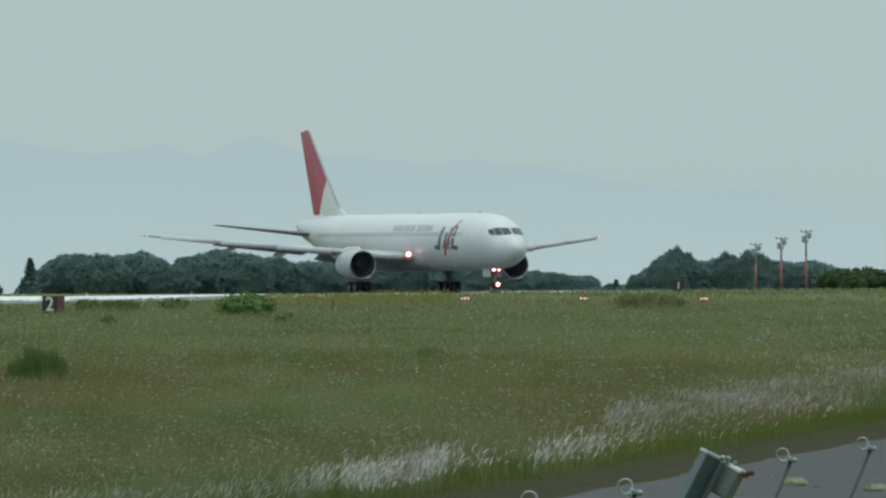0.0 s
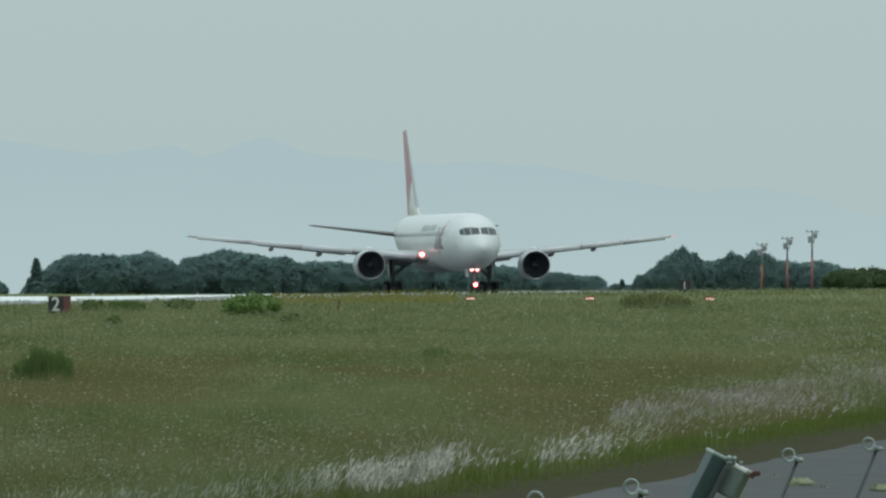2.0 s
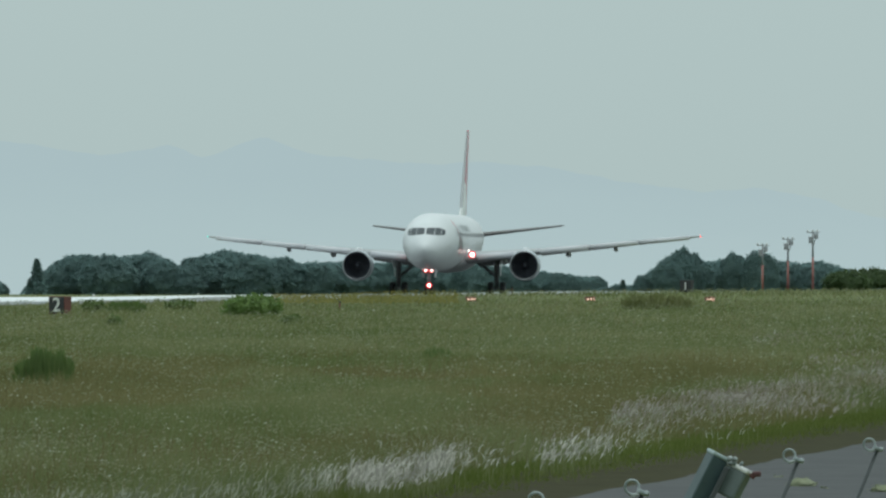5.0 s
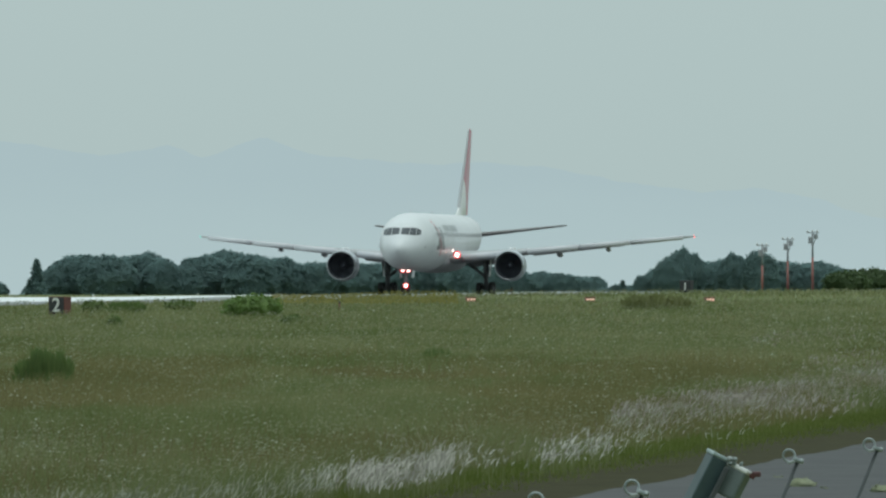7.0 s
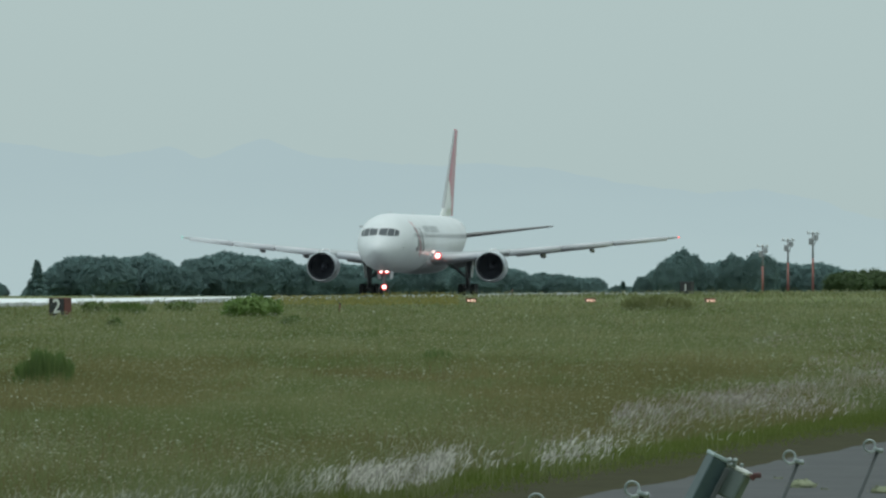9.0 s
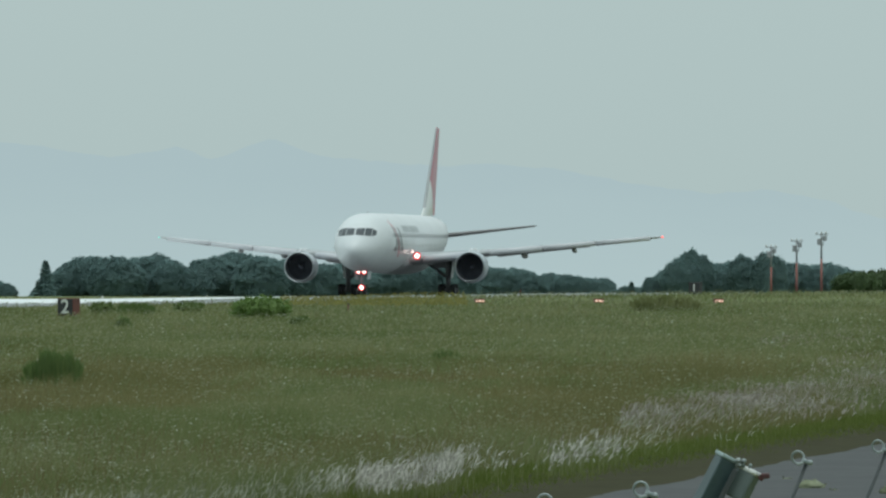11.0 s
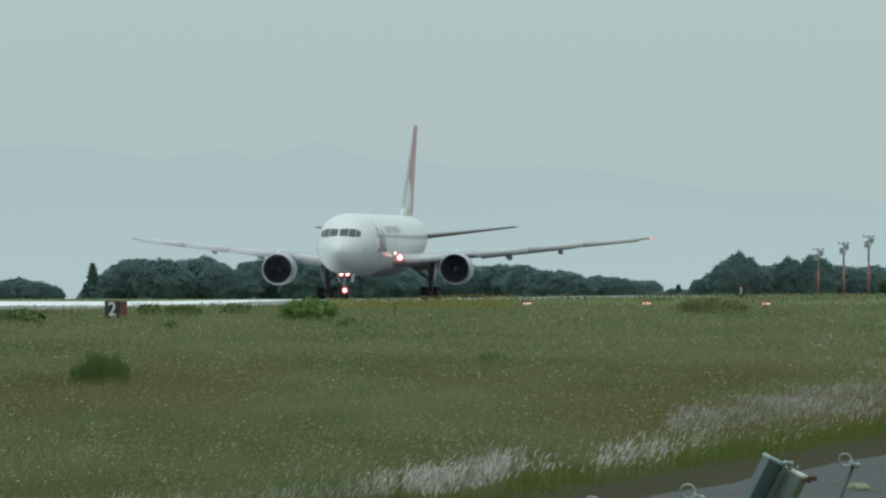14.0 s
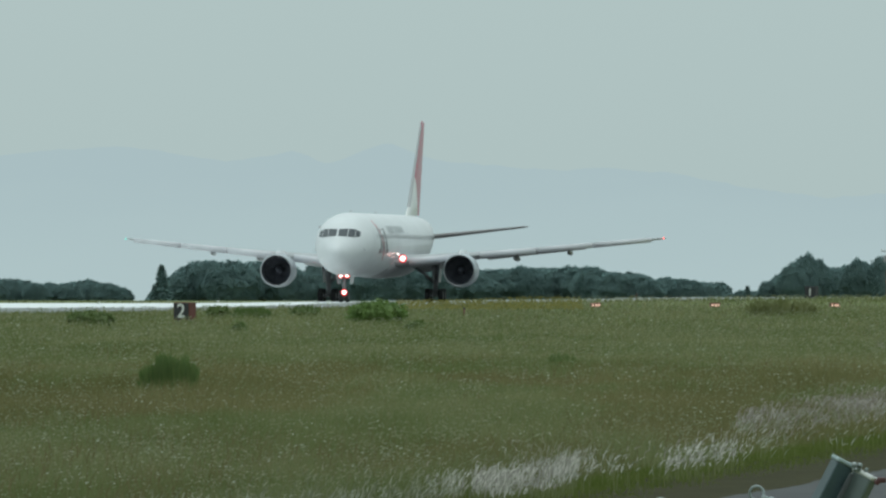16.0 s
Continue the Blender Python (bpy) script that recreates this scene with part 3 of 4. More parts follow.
def sow(n, d0, d1, rng, left=0.066, right=0.054, margin=0.8):
    """Plan points, thinning out with distance."""
    d = 1 / (1 / d1 + rng.random(n) * (1 / d0 - 1 / d1))
    x = -left * d - margin + rng.random(n) * ((left + right) * d + 2 * margin)
    return x, d


def patch(x, y, sx, sy, seed, detail=2):
    """Smooth pseudo-random field in 0..1 for patches of growth."""
    rng = np.random.default_rng(seed)
    out = np.zeros(len(x))
    for k in range(5):
        ph = rng.random(4) * 6.28
        fr = 1.0 + 0.75 * k
        out += np.sin(x / sx * fr + ph[0] + 1.7 * np.sin(y / sy * fr * 0.6 + ph[1])) * np.sin(y / sy * fr + ph[2] + 1.2 * np.sin(x / sx * fr * 0.7 + ph[3])) / fr ** 0.6
    return 1 / (1 + np.exp(-2.2 * out))


def off_pavement(x, y):
    v, u = road_coords(x, y)
    dx, dy = x - RWY_A[0], y - RWY_A[1]
    ac = dx * -fwd.y + dy * fwd.x
    # kept free of grass so that the white mirage sheet shows
    bare = (y > 560) & (y < 925) & (x / y * FOCAL + 784 < np.interp(y, (560, 640, 700, 780, 850, 880, 915), (60, 150, 310, 410, 520, 500, 320)))
    return (u > 0.25) & (np.abs(ac) > 23.0) & ~bare, u, v


def plumes(name, x, y, z, size, tall, material, label, droop=0.9):
    """Feathery heads that nod with the wind: two crossed, tapering ribbons each, bent along four steps."""
    n = len(x)
    rng = np.random.default_rng(n + 5)
    g = land(x, y) + z
    bend = droop * (0.2 + 1.5 * rng.random(n))
    first = rng.normal(0.2, 0.28, n)
    side = rng.normal(0, 0.25, n)
    cx, cy, cz = np.zeros(n), np.zeros(n), np.zeros(n)
    wid = (0.30, 0.95, 1.0, 0.7, 0.08)
    v = np.empty((n, 20, 3))
    for i in range(5):
        a = first + bend * i / 4
        for j, (ux, uy, uz) in enumerate(((-1, 0, 0), (1, 0, 0), (0, -1, 0), (0, 1, 0))):
            px = size * 0.5 * wid[i]
            v[:, i * 4 + j, 0] = x + cx + ux * px * np.cos(a)
            v[:, i * 4 + j, 1] = y + cy + uy * px
            v[:, i * 4 + j, 2] = g + cz - ux * px * np.sin(a)
        cx, cy, cz = cx + tall / 4 * np.sin(a), cy + tall / 4 * side, cz + tall / 4 * np.cos(a)
    one = []
    for i in range(4):
        for j in (0, 2):
            p = i * 4 + j
            one += [[p, p + 1, p + 5], [p, p + 5, p + 4]]
    tris = (np.array(one)[None] + np.arange(n)[:, None, None] * 20).reshape(-1, 3)
    return tagged(fast(name, v.reshape(-1, 3), tris, material), label, "plume grass", kind="stuff")


def drift(bands, rng, z):
    """Plan points in drifts: each from one bearing and drop to another, spread about that line."""
    xs, ds = [], []
    for ax, ay, bx, by, sp, n in bands:
        t = rng.random(n)
        px, py = ax + (bx - ax) * t, ay + (by - ay) * t + rng.normal(0, 1, n) * sp * (0.35 + 0.65 * np.sin(np.pi * t))
        x, d = at_bearing(px, np.maximum(py, 505), z)
        xs.append(x), ds.append(d)
    x, d = np.concatenate(xs), np.concatenate(ds)
    ok, u, v = off_pavement(x, d)
    clump = patch(x, d, 0.10, 0.9, 41)
    ok &= (u > 0.7) & (rng.random(len(x)) < 0.15 + 1.1 * clump)
    return x[ok], d[ok]


def meadow():
    rng = np.random.default_rng(77)
    bx = lambda d: d / FOCAL
    # green blades
    x, d = sow(300000, 64, 960, rng)
    ok, u, v = off_pavement(x, d)
    ok &= u > 1.6
    x, d = x[ok], d[ok]
    tall = 0.17 + 0.20 * patch(x, d, 1.6, 16.0, 1)
    h = tall * (0.6 + 0.6 * rng.random(len(x)))
    rough = patch(x, d, 2.4, 15.0, 31) * 0.5 + 0.16 * rng.random(len(x)) + 0.30 * np.exp(-((d - 150) / 45.0) ** 2) > 0.58
    for q, nm, mt, lab in ((~rough, "meadow_grass", M_GRASS, "tall green meadow grass bending in the wind"), (rough, "rough_grass", M_ROUGH, "olive brown patches of rough meadow grass")):
        blades(nm, x[q], d[q], h[q], np.maximum(0.009, 1.5 * bx(d[q])), mt, 0.30, lab, "grass", (0.10, 0.0))
    # brown stems in patches
    x, d = sow(60000, 64, 700, rng)
    ok, u, v = off_pavement(x, d)
    ok &= (u > 2.0) & (rng.random(len(x)) < patch(x, d, 1.3, 14.0, 4) ** 2 * (0.3 + 0.3 * np.exp(-((d - 150) / 50.0) ** 2)))
    x, d = x[ok], d[ok]
    blades("dry_stems", x, d, 0.26 + 0.14 * rng.random(len(x)), np.maximum(0.008, 1.2 * bx(d)), M_BROWN, 0.25, "reddish brown dry stems among the meadow grass", "dry grass", (0.1, 0))
    # pale seed heads: even and fine far off, in loose clusters nearer by
    x, d = sow(150000, 64, 900, rng)
    ok, u, v = off_pavement(x, d)
    # thicker far off, where their pale tone also stands in for distance haze
    far = np.clip((d - 175) / 80, 0, 1)
    near = 0.05 + 0.85 * patch(x, d, 0.30, 3.4, 9) ** 2.5 * (0.25 + 0.75 * patch(x, d, 1.5, 16.0, 19))
    ok &= (u > 1.6) & (rng.random(len(x)) < (0.45 + 0.4 * patch(x, d, 0.8, 9.0, 23)) * far + near * (1 - far))
    x, d = x[ok], d[ok]
    k = 0.6 + 0.8 * rng.random(len(x))
    heads("seed_heads", x, d, 0.20 + 0.16 * rng.random(len(x)), np.maximum(0.012, (3.6 - 1.2 * np.clip((d - 175) / 80, 0, 1)) * bx(d)) * k, np.maximum(0.012, 1.8 * bx(d)) * k, M_SEED, "pale grey-green seed heads over the meadow", "seed heads", 0.9, 0.9)
    # white blossoms, a few together
    x, d = sow(24000, 70, 420, rng)
    ok, u, v = off_pavement(x, d)
    ok &= (u > 2.0) & (rng.random(len(x)) < patch(x, d, 0.30, 3.5, 12) ** 5 * 0.75)
    x, d = x[ok], d[ok]
    k = 0.6 + 1.1 * rng.random(len(x)) ** 2
    heads("white_flowers", x, d, 0.24 + 0.14 * rng.random(len(x)), np.maximum(0.020, 3.2 * bx(d)) * k, np.maximum(0.012, 1.8 * bx(d)) * k, M_BLOSSOM, "small white wild flowers scattered in the meadow", "flowers", 0.8, 0.5)
    # yellow flowers by the runway
    n = 2000
    ang = 480 + 330 * rng.random(n)
    x, d = at_bearing(ang, 532 + 17 * rng.random(n))
    heads("yellow_flowers", x, d, 0.30 + 0.12 * rng.random(n), 3.4 * bx(d), 2.4 * bx(d), M_YELLOW, "drift of yellow flowers beside the runway", "flowers", 0.8, 0.3)
    # verge: full along the meadow, thin towards the dirt
    v = -18 + 160 * rng.random(60000) ** 1.6
    u = 0.08 + 2.2 * rng.random(60000) ** 0.5
    full = rng.random(60000) < np.clip((u - 0.1 - 0.3 * patch(v, v, 2.5, 3.5, 51)) / 0.45, 0.02, 1)
    v, u = v[full], u[full]
    x, d = EDGE_A.x + EDGE_D.x * v + EDGE_N.x * u, EDGE_A.y + EDGE_D.y * v + EDGE_N.y * u
    blades("verge_grass", x, d, 0.012 + 0.02 * rng.random(len(x)) + 0.05 * u, np.maximum(0.008, 1.4 * bx(d)), M_VERGE, 0.3, "short bright green grass along the road", "grass", (0.1, 0))
    # plume grass in drifts beside the road
    for bands, nm, mt, lab, green in ((WHITE_DRIFTS, "plume_grass", M_PLUME, "white feathery plume grass beside the road", False), (GREEN_DRIFTS, "young_plume_grass", M_YOUNG, "pale green feathery grass beside the road", True),
                                      (DRY_DRIFTS, "dry_plume_grass", M_DRYPLUME, "pinkish grey plume grass beside the road", False)):
        x, d = drift(bands, rng, 0.27)
        h = 0.13 + 0.15 * rng.random(len(x)) ** 1.8
        blades(nm + "_stalks", x, d, h, np.maximum(0.004, 0.7 * bx(d)), M_GRASS, 0.06, "thin pale stalks of plume grass", "grass", (0.04, 0))
        tall = 0.04 + 0.06 * rng.random(len(x)) ** 1.5
        plumes(nm, x + 0.04 * h, d, h * 0.9, np.maximum(0.007, (1.9 if mt is M_DRYPLUME else 1.5) * bx(d)) * (0.6 + 0.8 * rng.random(len(x))), tall, mt, lab)


# drifts of plume grass: bearing and drop at both ends, spread, count
WHITE_DRIFTS = ((530, 826, 830, 788, 15, 1500), (615, 826, 800, 796, 15, 2400), (810, 800, 1000, 780, 13, 100), (955, 790, 1080, 768, 13, 430), (1050, 768, 1180, 736, 12, 140))
GREEN_DRIFTS = ((-120, 884, 250, 878, 10, 1100), (200, 876, 590, 830, 14, 1700), (510, 824, 870, 784, 20, 400), (840, 816, 1170, 756, 16, 160), (1070, 736, 1400, 712, 18, 600), (150, 840, 420, 816, 12, 90))
DRY_DRIFTS = ((1080, 726, 1340, 694, 13, 2300), (1250, 708, 1640, 658, 14, 14000), (1180, 704, 1330, 680, 8, 600), (1330, 596, 1640, 578, 10, 500), (1430, 634, 1640, 615, 9, 260))
meadow()


# ---- the airliner: nose towards -y, origin on the ground between the main wheels ----
S0 = 28.0
STATIONS = [(0.0, 0.03, 4.22, 4.14), (0.15, 0.42, 4.58, 3.78), (0.5, 0.82, 4.95, 3.38), (1.1, 1.22, 5.38, 3.0), (1.8, 1.56, 5.78, 2.74), (2.6, 1.85, 6.3, 2.55), (3.4, 2.08, 6.82, 2.42),
            (4.4, 2.28, 7.2, 2.32), (5.6, 2.42, 7.42, 2.25), (7.2, 2.5, 7.54, 2.2), (9.5, 2.515, 7.58, 2.17), (15, 2.515, 7.58, 2.17), (22, 2.515, 7.58, 2.17), (30, 2.515, 7.58, 2.17),
            (36.5, 2.515, 7.58, 2.2), (40, 2.46, 7.58, 2.5), (43.5, 2.28, 7.56, 3.08), (47, 1.92, 7.5, 3.85), (50, 1.46, 7.38, 4.58), (52.5, 0.98, 7.18, 5.2), (54.2, 0.55, 6.95, 5.75), (54.9, 0.2, 6.75, 6.25)]


def hull(s):
    """Half width, middle height and half height of the fuselage at s metres from the nose."""
    for a, b in zip(STATIONS, STATIONS[1:]):
        if s <= b[0]:
            k = (s - a[0]) / (b[0] - a[0])
            w, t, u = (a[i] + (b[i] - a[i]) * k for i in (1, 2, 3))
            return w, (t + u) / 2, (t - u) / 2
    return 0.2, 6.5, 0.25


def skin(x, z):
    """How far from the nose the front of the hull is met by a line along the axis at x, z."""
    lo, hi = 0.0, 12.0
    for _ in range(30):
        m = (lo + hi) / 2
        w, c, h = hull(m)
        if (x / w) ** 2 + ((z - c) / h) ** 2 < 1:
            hi = m
        else:
            lo = m
    return hi


def on_side(s, z, sgn, off=0.012):
    w, c, h = hull(s)
    q = max(0.0, 1 - ((z - c) / h) ** 2) ** 0.5
    return (sgn * (w * q + off), s - S0, z)


def patch_side(name, poly_rows, sgn, material, parent, label=""):
    """A thin painted field on the hull's side: rows of (s, z0, z1) from front to back."""
    v, f = [], []
    for s, z0, z1 in poly_rows:
        for i in range(4):
            v.append(on_side(s, z0 + (z1 - z0) * i / 3, sgn))
    for r in range(len(poly_rows) - 1):
        for i in range(3):
            a = r * 4 + i
            f.append((a, a + 1, a + 5, a + 4) if sgn < 0 else (a, a + 4, a + 5, a + 1))
    return obj(name, v, f, material, parent, label)


def foil(chord, thick, n=9):
    """Closed aerofoil outline: (back from the leading edge, up)."""
    pts = []
    for i in range(n):
        t = 0.5 * (1 - math.cos(math.pi * i / (n - 1)))
        pts.append((t, (0.2969 * t ** 0.5 - 0.126 * t - 0.3516 * t * t + 0.2843 * t ** 3 - 0.1015 * t ** 4) * 5))
    up = [(t * chord, y * thick * 1.1) for t, y in pts]
    lo = [(t * chord, -y * thick * 0.9) for t, y in pts[-2:0:-1]]
    return up + lo


def surface(name, secs, material, parent, label=""):
    """A wing-like body from sections (x, s of the leading edge, z, chord, thickness)."""
    rings = [[(x, s - S0 + a, z + b) for a, b in foil(c, t)] for x, s, z, c, t in secs]
    v, f = loft(rings)
    return obj(name, v, f, material, parent, label)


def wing_at(y):
    """Leading edge s, height and chord of the wing at y metres from the axis."""
    k = (y - 2.3) / 21.3
    le = 19.9 + 14.7 * k
    te = 32.4 if y < 8 else 32.4 + (y - 8) / 15.6 * 5.0
    return le, 3.35 + 2.15 * k, te - le


def streamlined(length, r, at, tilt=0.0, flat=1.0):
    rings = []
    for i in range(9):
        t = i / 8
        rr = r * max(0.03, math.sin(math.pi * t ** 0.75)) ** 0.8
        rings.append([(at[0] + rr * math.cos(a) * flat, at[1] + (t - 0.4) * length, at[2] + rr * math.sin(a) - tilt * t * length) for a in [2 * math.pi * j / 10 for j in range(10)]])
    return loft(rings)


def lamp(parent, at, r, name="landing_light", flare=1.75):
    """A lit lamp that faces forward: hot lens, glowing bowl painted as its halo."""
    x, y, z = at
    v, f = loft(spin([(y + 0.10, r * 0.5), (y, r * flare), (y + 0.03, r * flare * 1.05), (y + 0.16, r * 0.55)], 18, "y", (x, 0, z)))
    b = obj(name, v, f, M_HALO, parent, "landing light switched on with a red-rimmed glow")
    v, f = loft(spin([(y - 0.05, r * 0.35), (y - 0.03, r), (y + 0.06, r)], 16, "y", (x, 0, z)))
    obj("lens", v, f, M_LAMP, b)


def wheel_mesh(r, w):
    v, f = loft(spin([(-w / 2, r * 0.52), (-w / 2, r * 0.84), (-w * 0.42, r * 0.95), (-w * 0.2, r), (0, r * 0.985), (w * 0.2, r), (w * 0.42, r * 0.95), (w / 2, r * 0.84), (w / 2, r * 0.52)], 24, "x"), False, False)
    return v, f


def rim_mesh(r, w):
    v, f = loft(spin([(-w * 0.30, 0.03), (-w * 0.34, r * 0.25), (-w * 0.42, r * 0.3), (-w * 0.46, r * 0.53), (w * 0.46, r * 0.53), (w * 0.42, r * 0.3), (w * 0.34, r * 0.25), (w * 0.30, 0.03)], 18, "x"))
    return v, f


WHEELS = []


def wheel(parent, at, r, w):
    v, f = wheel_mesh(r, w)
    t = obj("wheel", v, f, M_RUBBER, parent, "black rubber tyre")
    t.location = at
    v, f = rim_mesh(r, w)
    obj("rim", v, f, M_STEEL, t)
    WHEELS.append((t, at, r))


def build_airliner():
    p = thing("airliner", "white twin-engine airliner with red tail fin and lit landing lights", "airliner")
    # fuselage
    rings = []
    ss = sorted(set([s[0] for s in STATIONS] + [0.3, 0.8, 1.45, 2.2, 3.0, 3.9, 6.4, 12, 18, 26, 33, 38.3, 45, 48.5, 51.3]))
    for s in ss:
        w, c, h = hull(s)
        rings.append([(w * math.cos(2 * math.pi * j / 40), s - S0, c + h * math.sin(2 * math.pi * j / 40)) for j in range(40)])
    v, f = loft(rings)
    f = [tuple(reversed(q)) for q in f]
    body = obj("fuselage", v, f, M_WHITE, p, "glossy white fuselage")
    # belly fairing between the wings
    rings = []
    for s, w, d in ((17.2, 0.8, -0.1), (19, 2.0, 0.0), (22, 2.6, 0.10), (28, 2.7, 0.13), (32, 2.5, 0.08), (35.5, 1.2, -0.1)):
        rings.append([(w * math.cos(a), s - S0, 3.3 + (1.15 + d) * math.sin(a)) for a in [2 * math.pi * j / 24 for j in range(24)]])
    v, f = loft(rings)
    obj("belly_fairing", v, [tuple(reversed(q)) for q in f], M_GREY, p, "light grey belly fairing")
    # cockpit panes
    for sg in (-1, 1):
        for x0, x1, za0, za1, zb0, zb1 in ((0.07, 0.80, 5.56, 6.14, 5.50, 6.17), (0.85, 1.36, 5.50, 6.17, 5.44, 6.12), (1.40, 1.72, 5.44, 6.10, 5.52, 5.92)):
            v, f = [], []
            for i in range(5):
                k = i / 4
                x = x0 + (x1 - x0) * k
                for j in range(4):
                    z = (za0 + (zb0 - za0) * k) + ((za1 + (zb1 - za1) * k) - (za0 + (zb0 - za0) * k)) * j / 3
                    v.append((sg * (x + 0.004), skin(x, z) - S0 - 0.02, z + 0.006))
            for i in range(4):
                for j in range(3):
                    a = i * 4 + j
                    f.append((a, a + 4, a + 5, a + 1) if sg > 0 else (a, a + 1, a + 5, a + 4))
            obj("cockpit_window", v, f, M_COCKPIT, body, "dark cockpit pane")
        # cabin windows: a row on each side, joined, too small to be picked apart
        vv, ff = [], []
        s = 8.2
        while s < 45:
            b = len(vv)
            w = hull(s)[0]
            vv += [on_side(s, 5.42, sg, 0.012), on_side(s + 0.24, 5.42, sg, 0.012), on_side(s + 0.24, 5.78, sg, 0.012), on_side(s, 5.78, sg, 0.012)]
            ff.append((b, b + 1, b + 2, b + 3) if sg > 0 else (b, b + 3, b + 2, b + 1))
            s += 0.54
        tagged(obj("cabin_window", vv, ff, M_INKGREY, body, "row of small grey cabin windows"), kind="stuff")
        # cabin doors: thin frames
        for s in (6.6, 26.2, 45.2):
            patch_side("cabin_door", [(s, 3.9, 5.95), (s + 0.05, 3.9, 5.95)], sg, M_INKGREY, body)
            patch_side("cabin_door", [(s + 1.0, 3.9, 5.95), (s + 1.05, 3.9, 5.95)], sg, M_INKGREY, body)
        # emblem as plain slanted strokes, and a row of grey bars where the lettering is
        for sb, zb, st, zt, w, mt in ((13.1, 4.2, 12.5, 6.25, 0.75, M_INK), (12.1, 4.2, 11.3, 5.7, 0.5, M_INK), (10.9, 4.2, 10.5, 6.2, 0.6, M_INK), (9.9, 4.2, 9.4, 6.3, 0.75, M_INK), (12.2, 3.6, 9.5, 6.9, 0.45, M_LIVRED)):
            rows = []
            for i in range(9):
                q = st + (sb + w - st) * i / 8
                k0, k1 = (min(1.0, max(0.0, (q - e - st) / (sb - st))) for e in (0, w))
                rows.append((q, zt + (zb - zt) * k0, zt + (zb - zt) * k1 + 0.02))
            patch_side("emblem_stroke", rows, sg, mt, body, "slim red stroke of the emblem" if mt is M_LIVRED else "")
        for s_a, s_b in ((13.1, 14.5), (8.9, 10.2)):
            patch_side("emblem_stroke", [(s_a, 4.12, 4.5), (s_b, 4.16, 4.54)], sg, M_INK, body)
        s = 15.6
        for wd in (0.75, 0.8, 0.75, 0.8, 0.8, 0.0, 0.85, 0.3, 0.85, 0.75, 0.3, 0.8, 0.7, 0.75):
            if wd:
                patch_side("lettering_bar", [(s, 5.9, 6.5), (s + wd * 0.4, 5.9, 6.5), (s + wd * 0.8, 5.9, 6.5)], sg, M_FAINT, body)
            s += wd * 0.8 + 0.16 if wd else 0.5
    # aerials on the crown
    for s in (9.0, 24.0):
        v, f = loft([[(0.02, s - S0, 7.55), (-0.02, s - S0, 7.55), (-0.02, s + 0.5 - S0, 7.55), (0.02, s + 0.5 - S0, 7.55)],
                     [(0.01, s + 0.25 - S0, 7.78), (-0.01, s + 0.25 - S0, 7.78), (-0.01, s + 0.5 - S0, 7.78), (0.01, s + 0.5 - S0, 7.78)]])
        obj("aerial", v, f, M_GREY, body)
    # wings
    for sg in (-1, 1):
        secs = []
        for y, th in ((1.6, 1.25), (2.6, 1.2), (5, 0.95), (8, 0.72), (12, 0.52), (16, 0.4), (20, 0.29), (23.1, 0.2), (23.6, 0.08)):
            le, z, c = wing_at(y)
            if y > 23.3:
                le, c = le + 0.4, c - 0.5
            secs.append((sg * y, le + 0.2, z, c * 0.86, th))
        w = surface("wing", secs, M_GREY, p, "pale grey swept wing")
        # drooped slats along the leading edge
        for y0, y1 in ((3.4, 6.9), (9.0, 13.4), (13.5, 17.9), (18.0, 22.6)):
            ss = []
            for y in (y0, y1):
                le, z, c = wing_at(y)
                ss.append((sg * y, le - 0.30, z - 0.06, max(0.8, c * 0.15), 0.74 - 0.015 * y))
            surface("slat", ss, M_SLAT, w, "pale grey leading-edge slat")
        # flaps set for take-off
        for y0, y1 in ((2.7, 7.4), (8.6, 16.8)):
            rr = []
            for y in (y0, y1):
                le, z, c = wing_at(y)
                te, fc = le + c * 0.86, c * 0.2 + 0.35
                rr.append([(sg * y, te - 0.25 - S0 + a * 0.93 + b * 0.3, z - 0.02 - a * (0.30 if y0 < 8 else 0.16) + b) for a, b in foil(fc, 0.22 if y < 8 else 0.13)])
            v, f = loft(rr)
            obj("flap", v, f, M_TAIL, w)
        for y, ln, r in ((5.2, 4.4, 0.34), (11.2, 3.6, 0.27), (15.6, 3.0, 0.22)):
            le, z, c = wing_at(y)
            v, f = streamlined(ln, r, (sg * y, le + c * 0.78 - S0, z - 0.32 - r * 0.2), 0.07)
            obj("flap_fairing", v, f, M_GREY, w)
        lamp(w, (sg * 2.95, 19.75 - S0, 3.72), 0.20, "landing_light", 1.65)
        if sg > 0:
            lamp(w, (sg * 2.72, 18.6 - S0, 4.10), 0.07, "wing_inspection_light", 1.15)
        v, f = streamlined(0.5, 0.075, (sg * 23.55, wing_at(23.5)[0] + 0.75 - S0, wing_at(23.5)[1]), 0)
        obj("navigation_light", v, f, M_NAVRED if sg > 0 else M_NAVGREEN, w, "small lit red wing-tip light" if sg > 0 else "small lit green wing-tip light")
        # engine
        ex, ez, s0 = sg * 7.86, 2.72, 19.2
        e = thing("engine", "", "")
        e.parent = p
        at = (ex, s0 - S0, ez)
        v, f = loft(spin([(0.12, 1.24), (0.02, 1.28), (0.0, 1.31), (0.04, 1.35), (0.2, 1.395)], 36, "y", at), False, False)
        obj("inlet_lip", v, f, M_METAL, e, "polished bare metal inlet lip")
        v, f = loft(spin([(0.2, 1.395), (0.8, 1.44), (1.7, 1.45), (2.7, 1.38), (3.7, 1.22), (4.3, 1.1), (4.28, 1.02), (3.2, 1.0)], 36, "y", at), False, False)
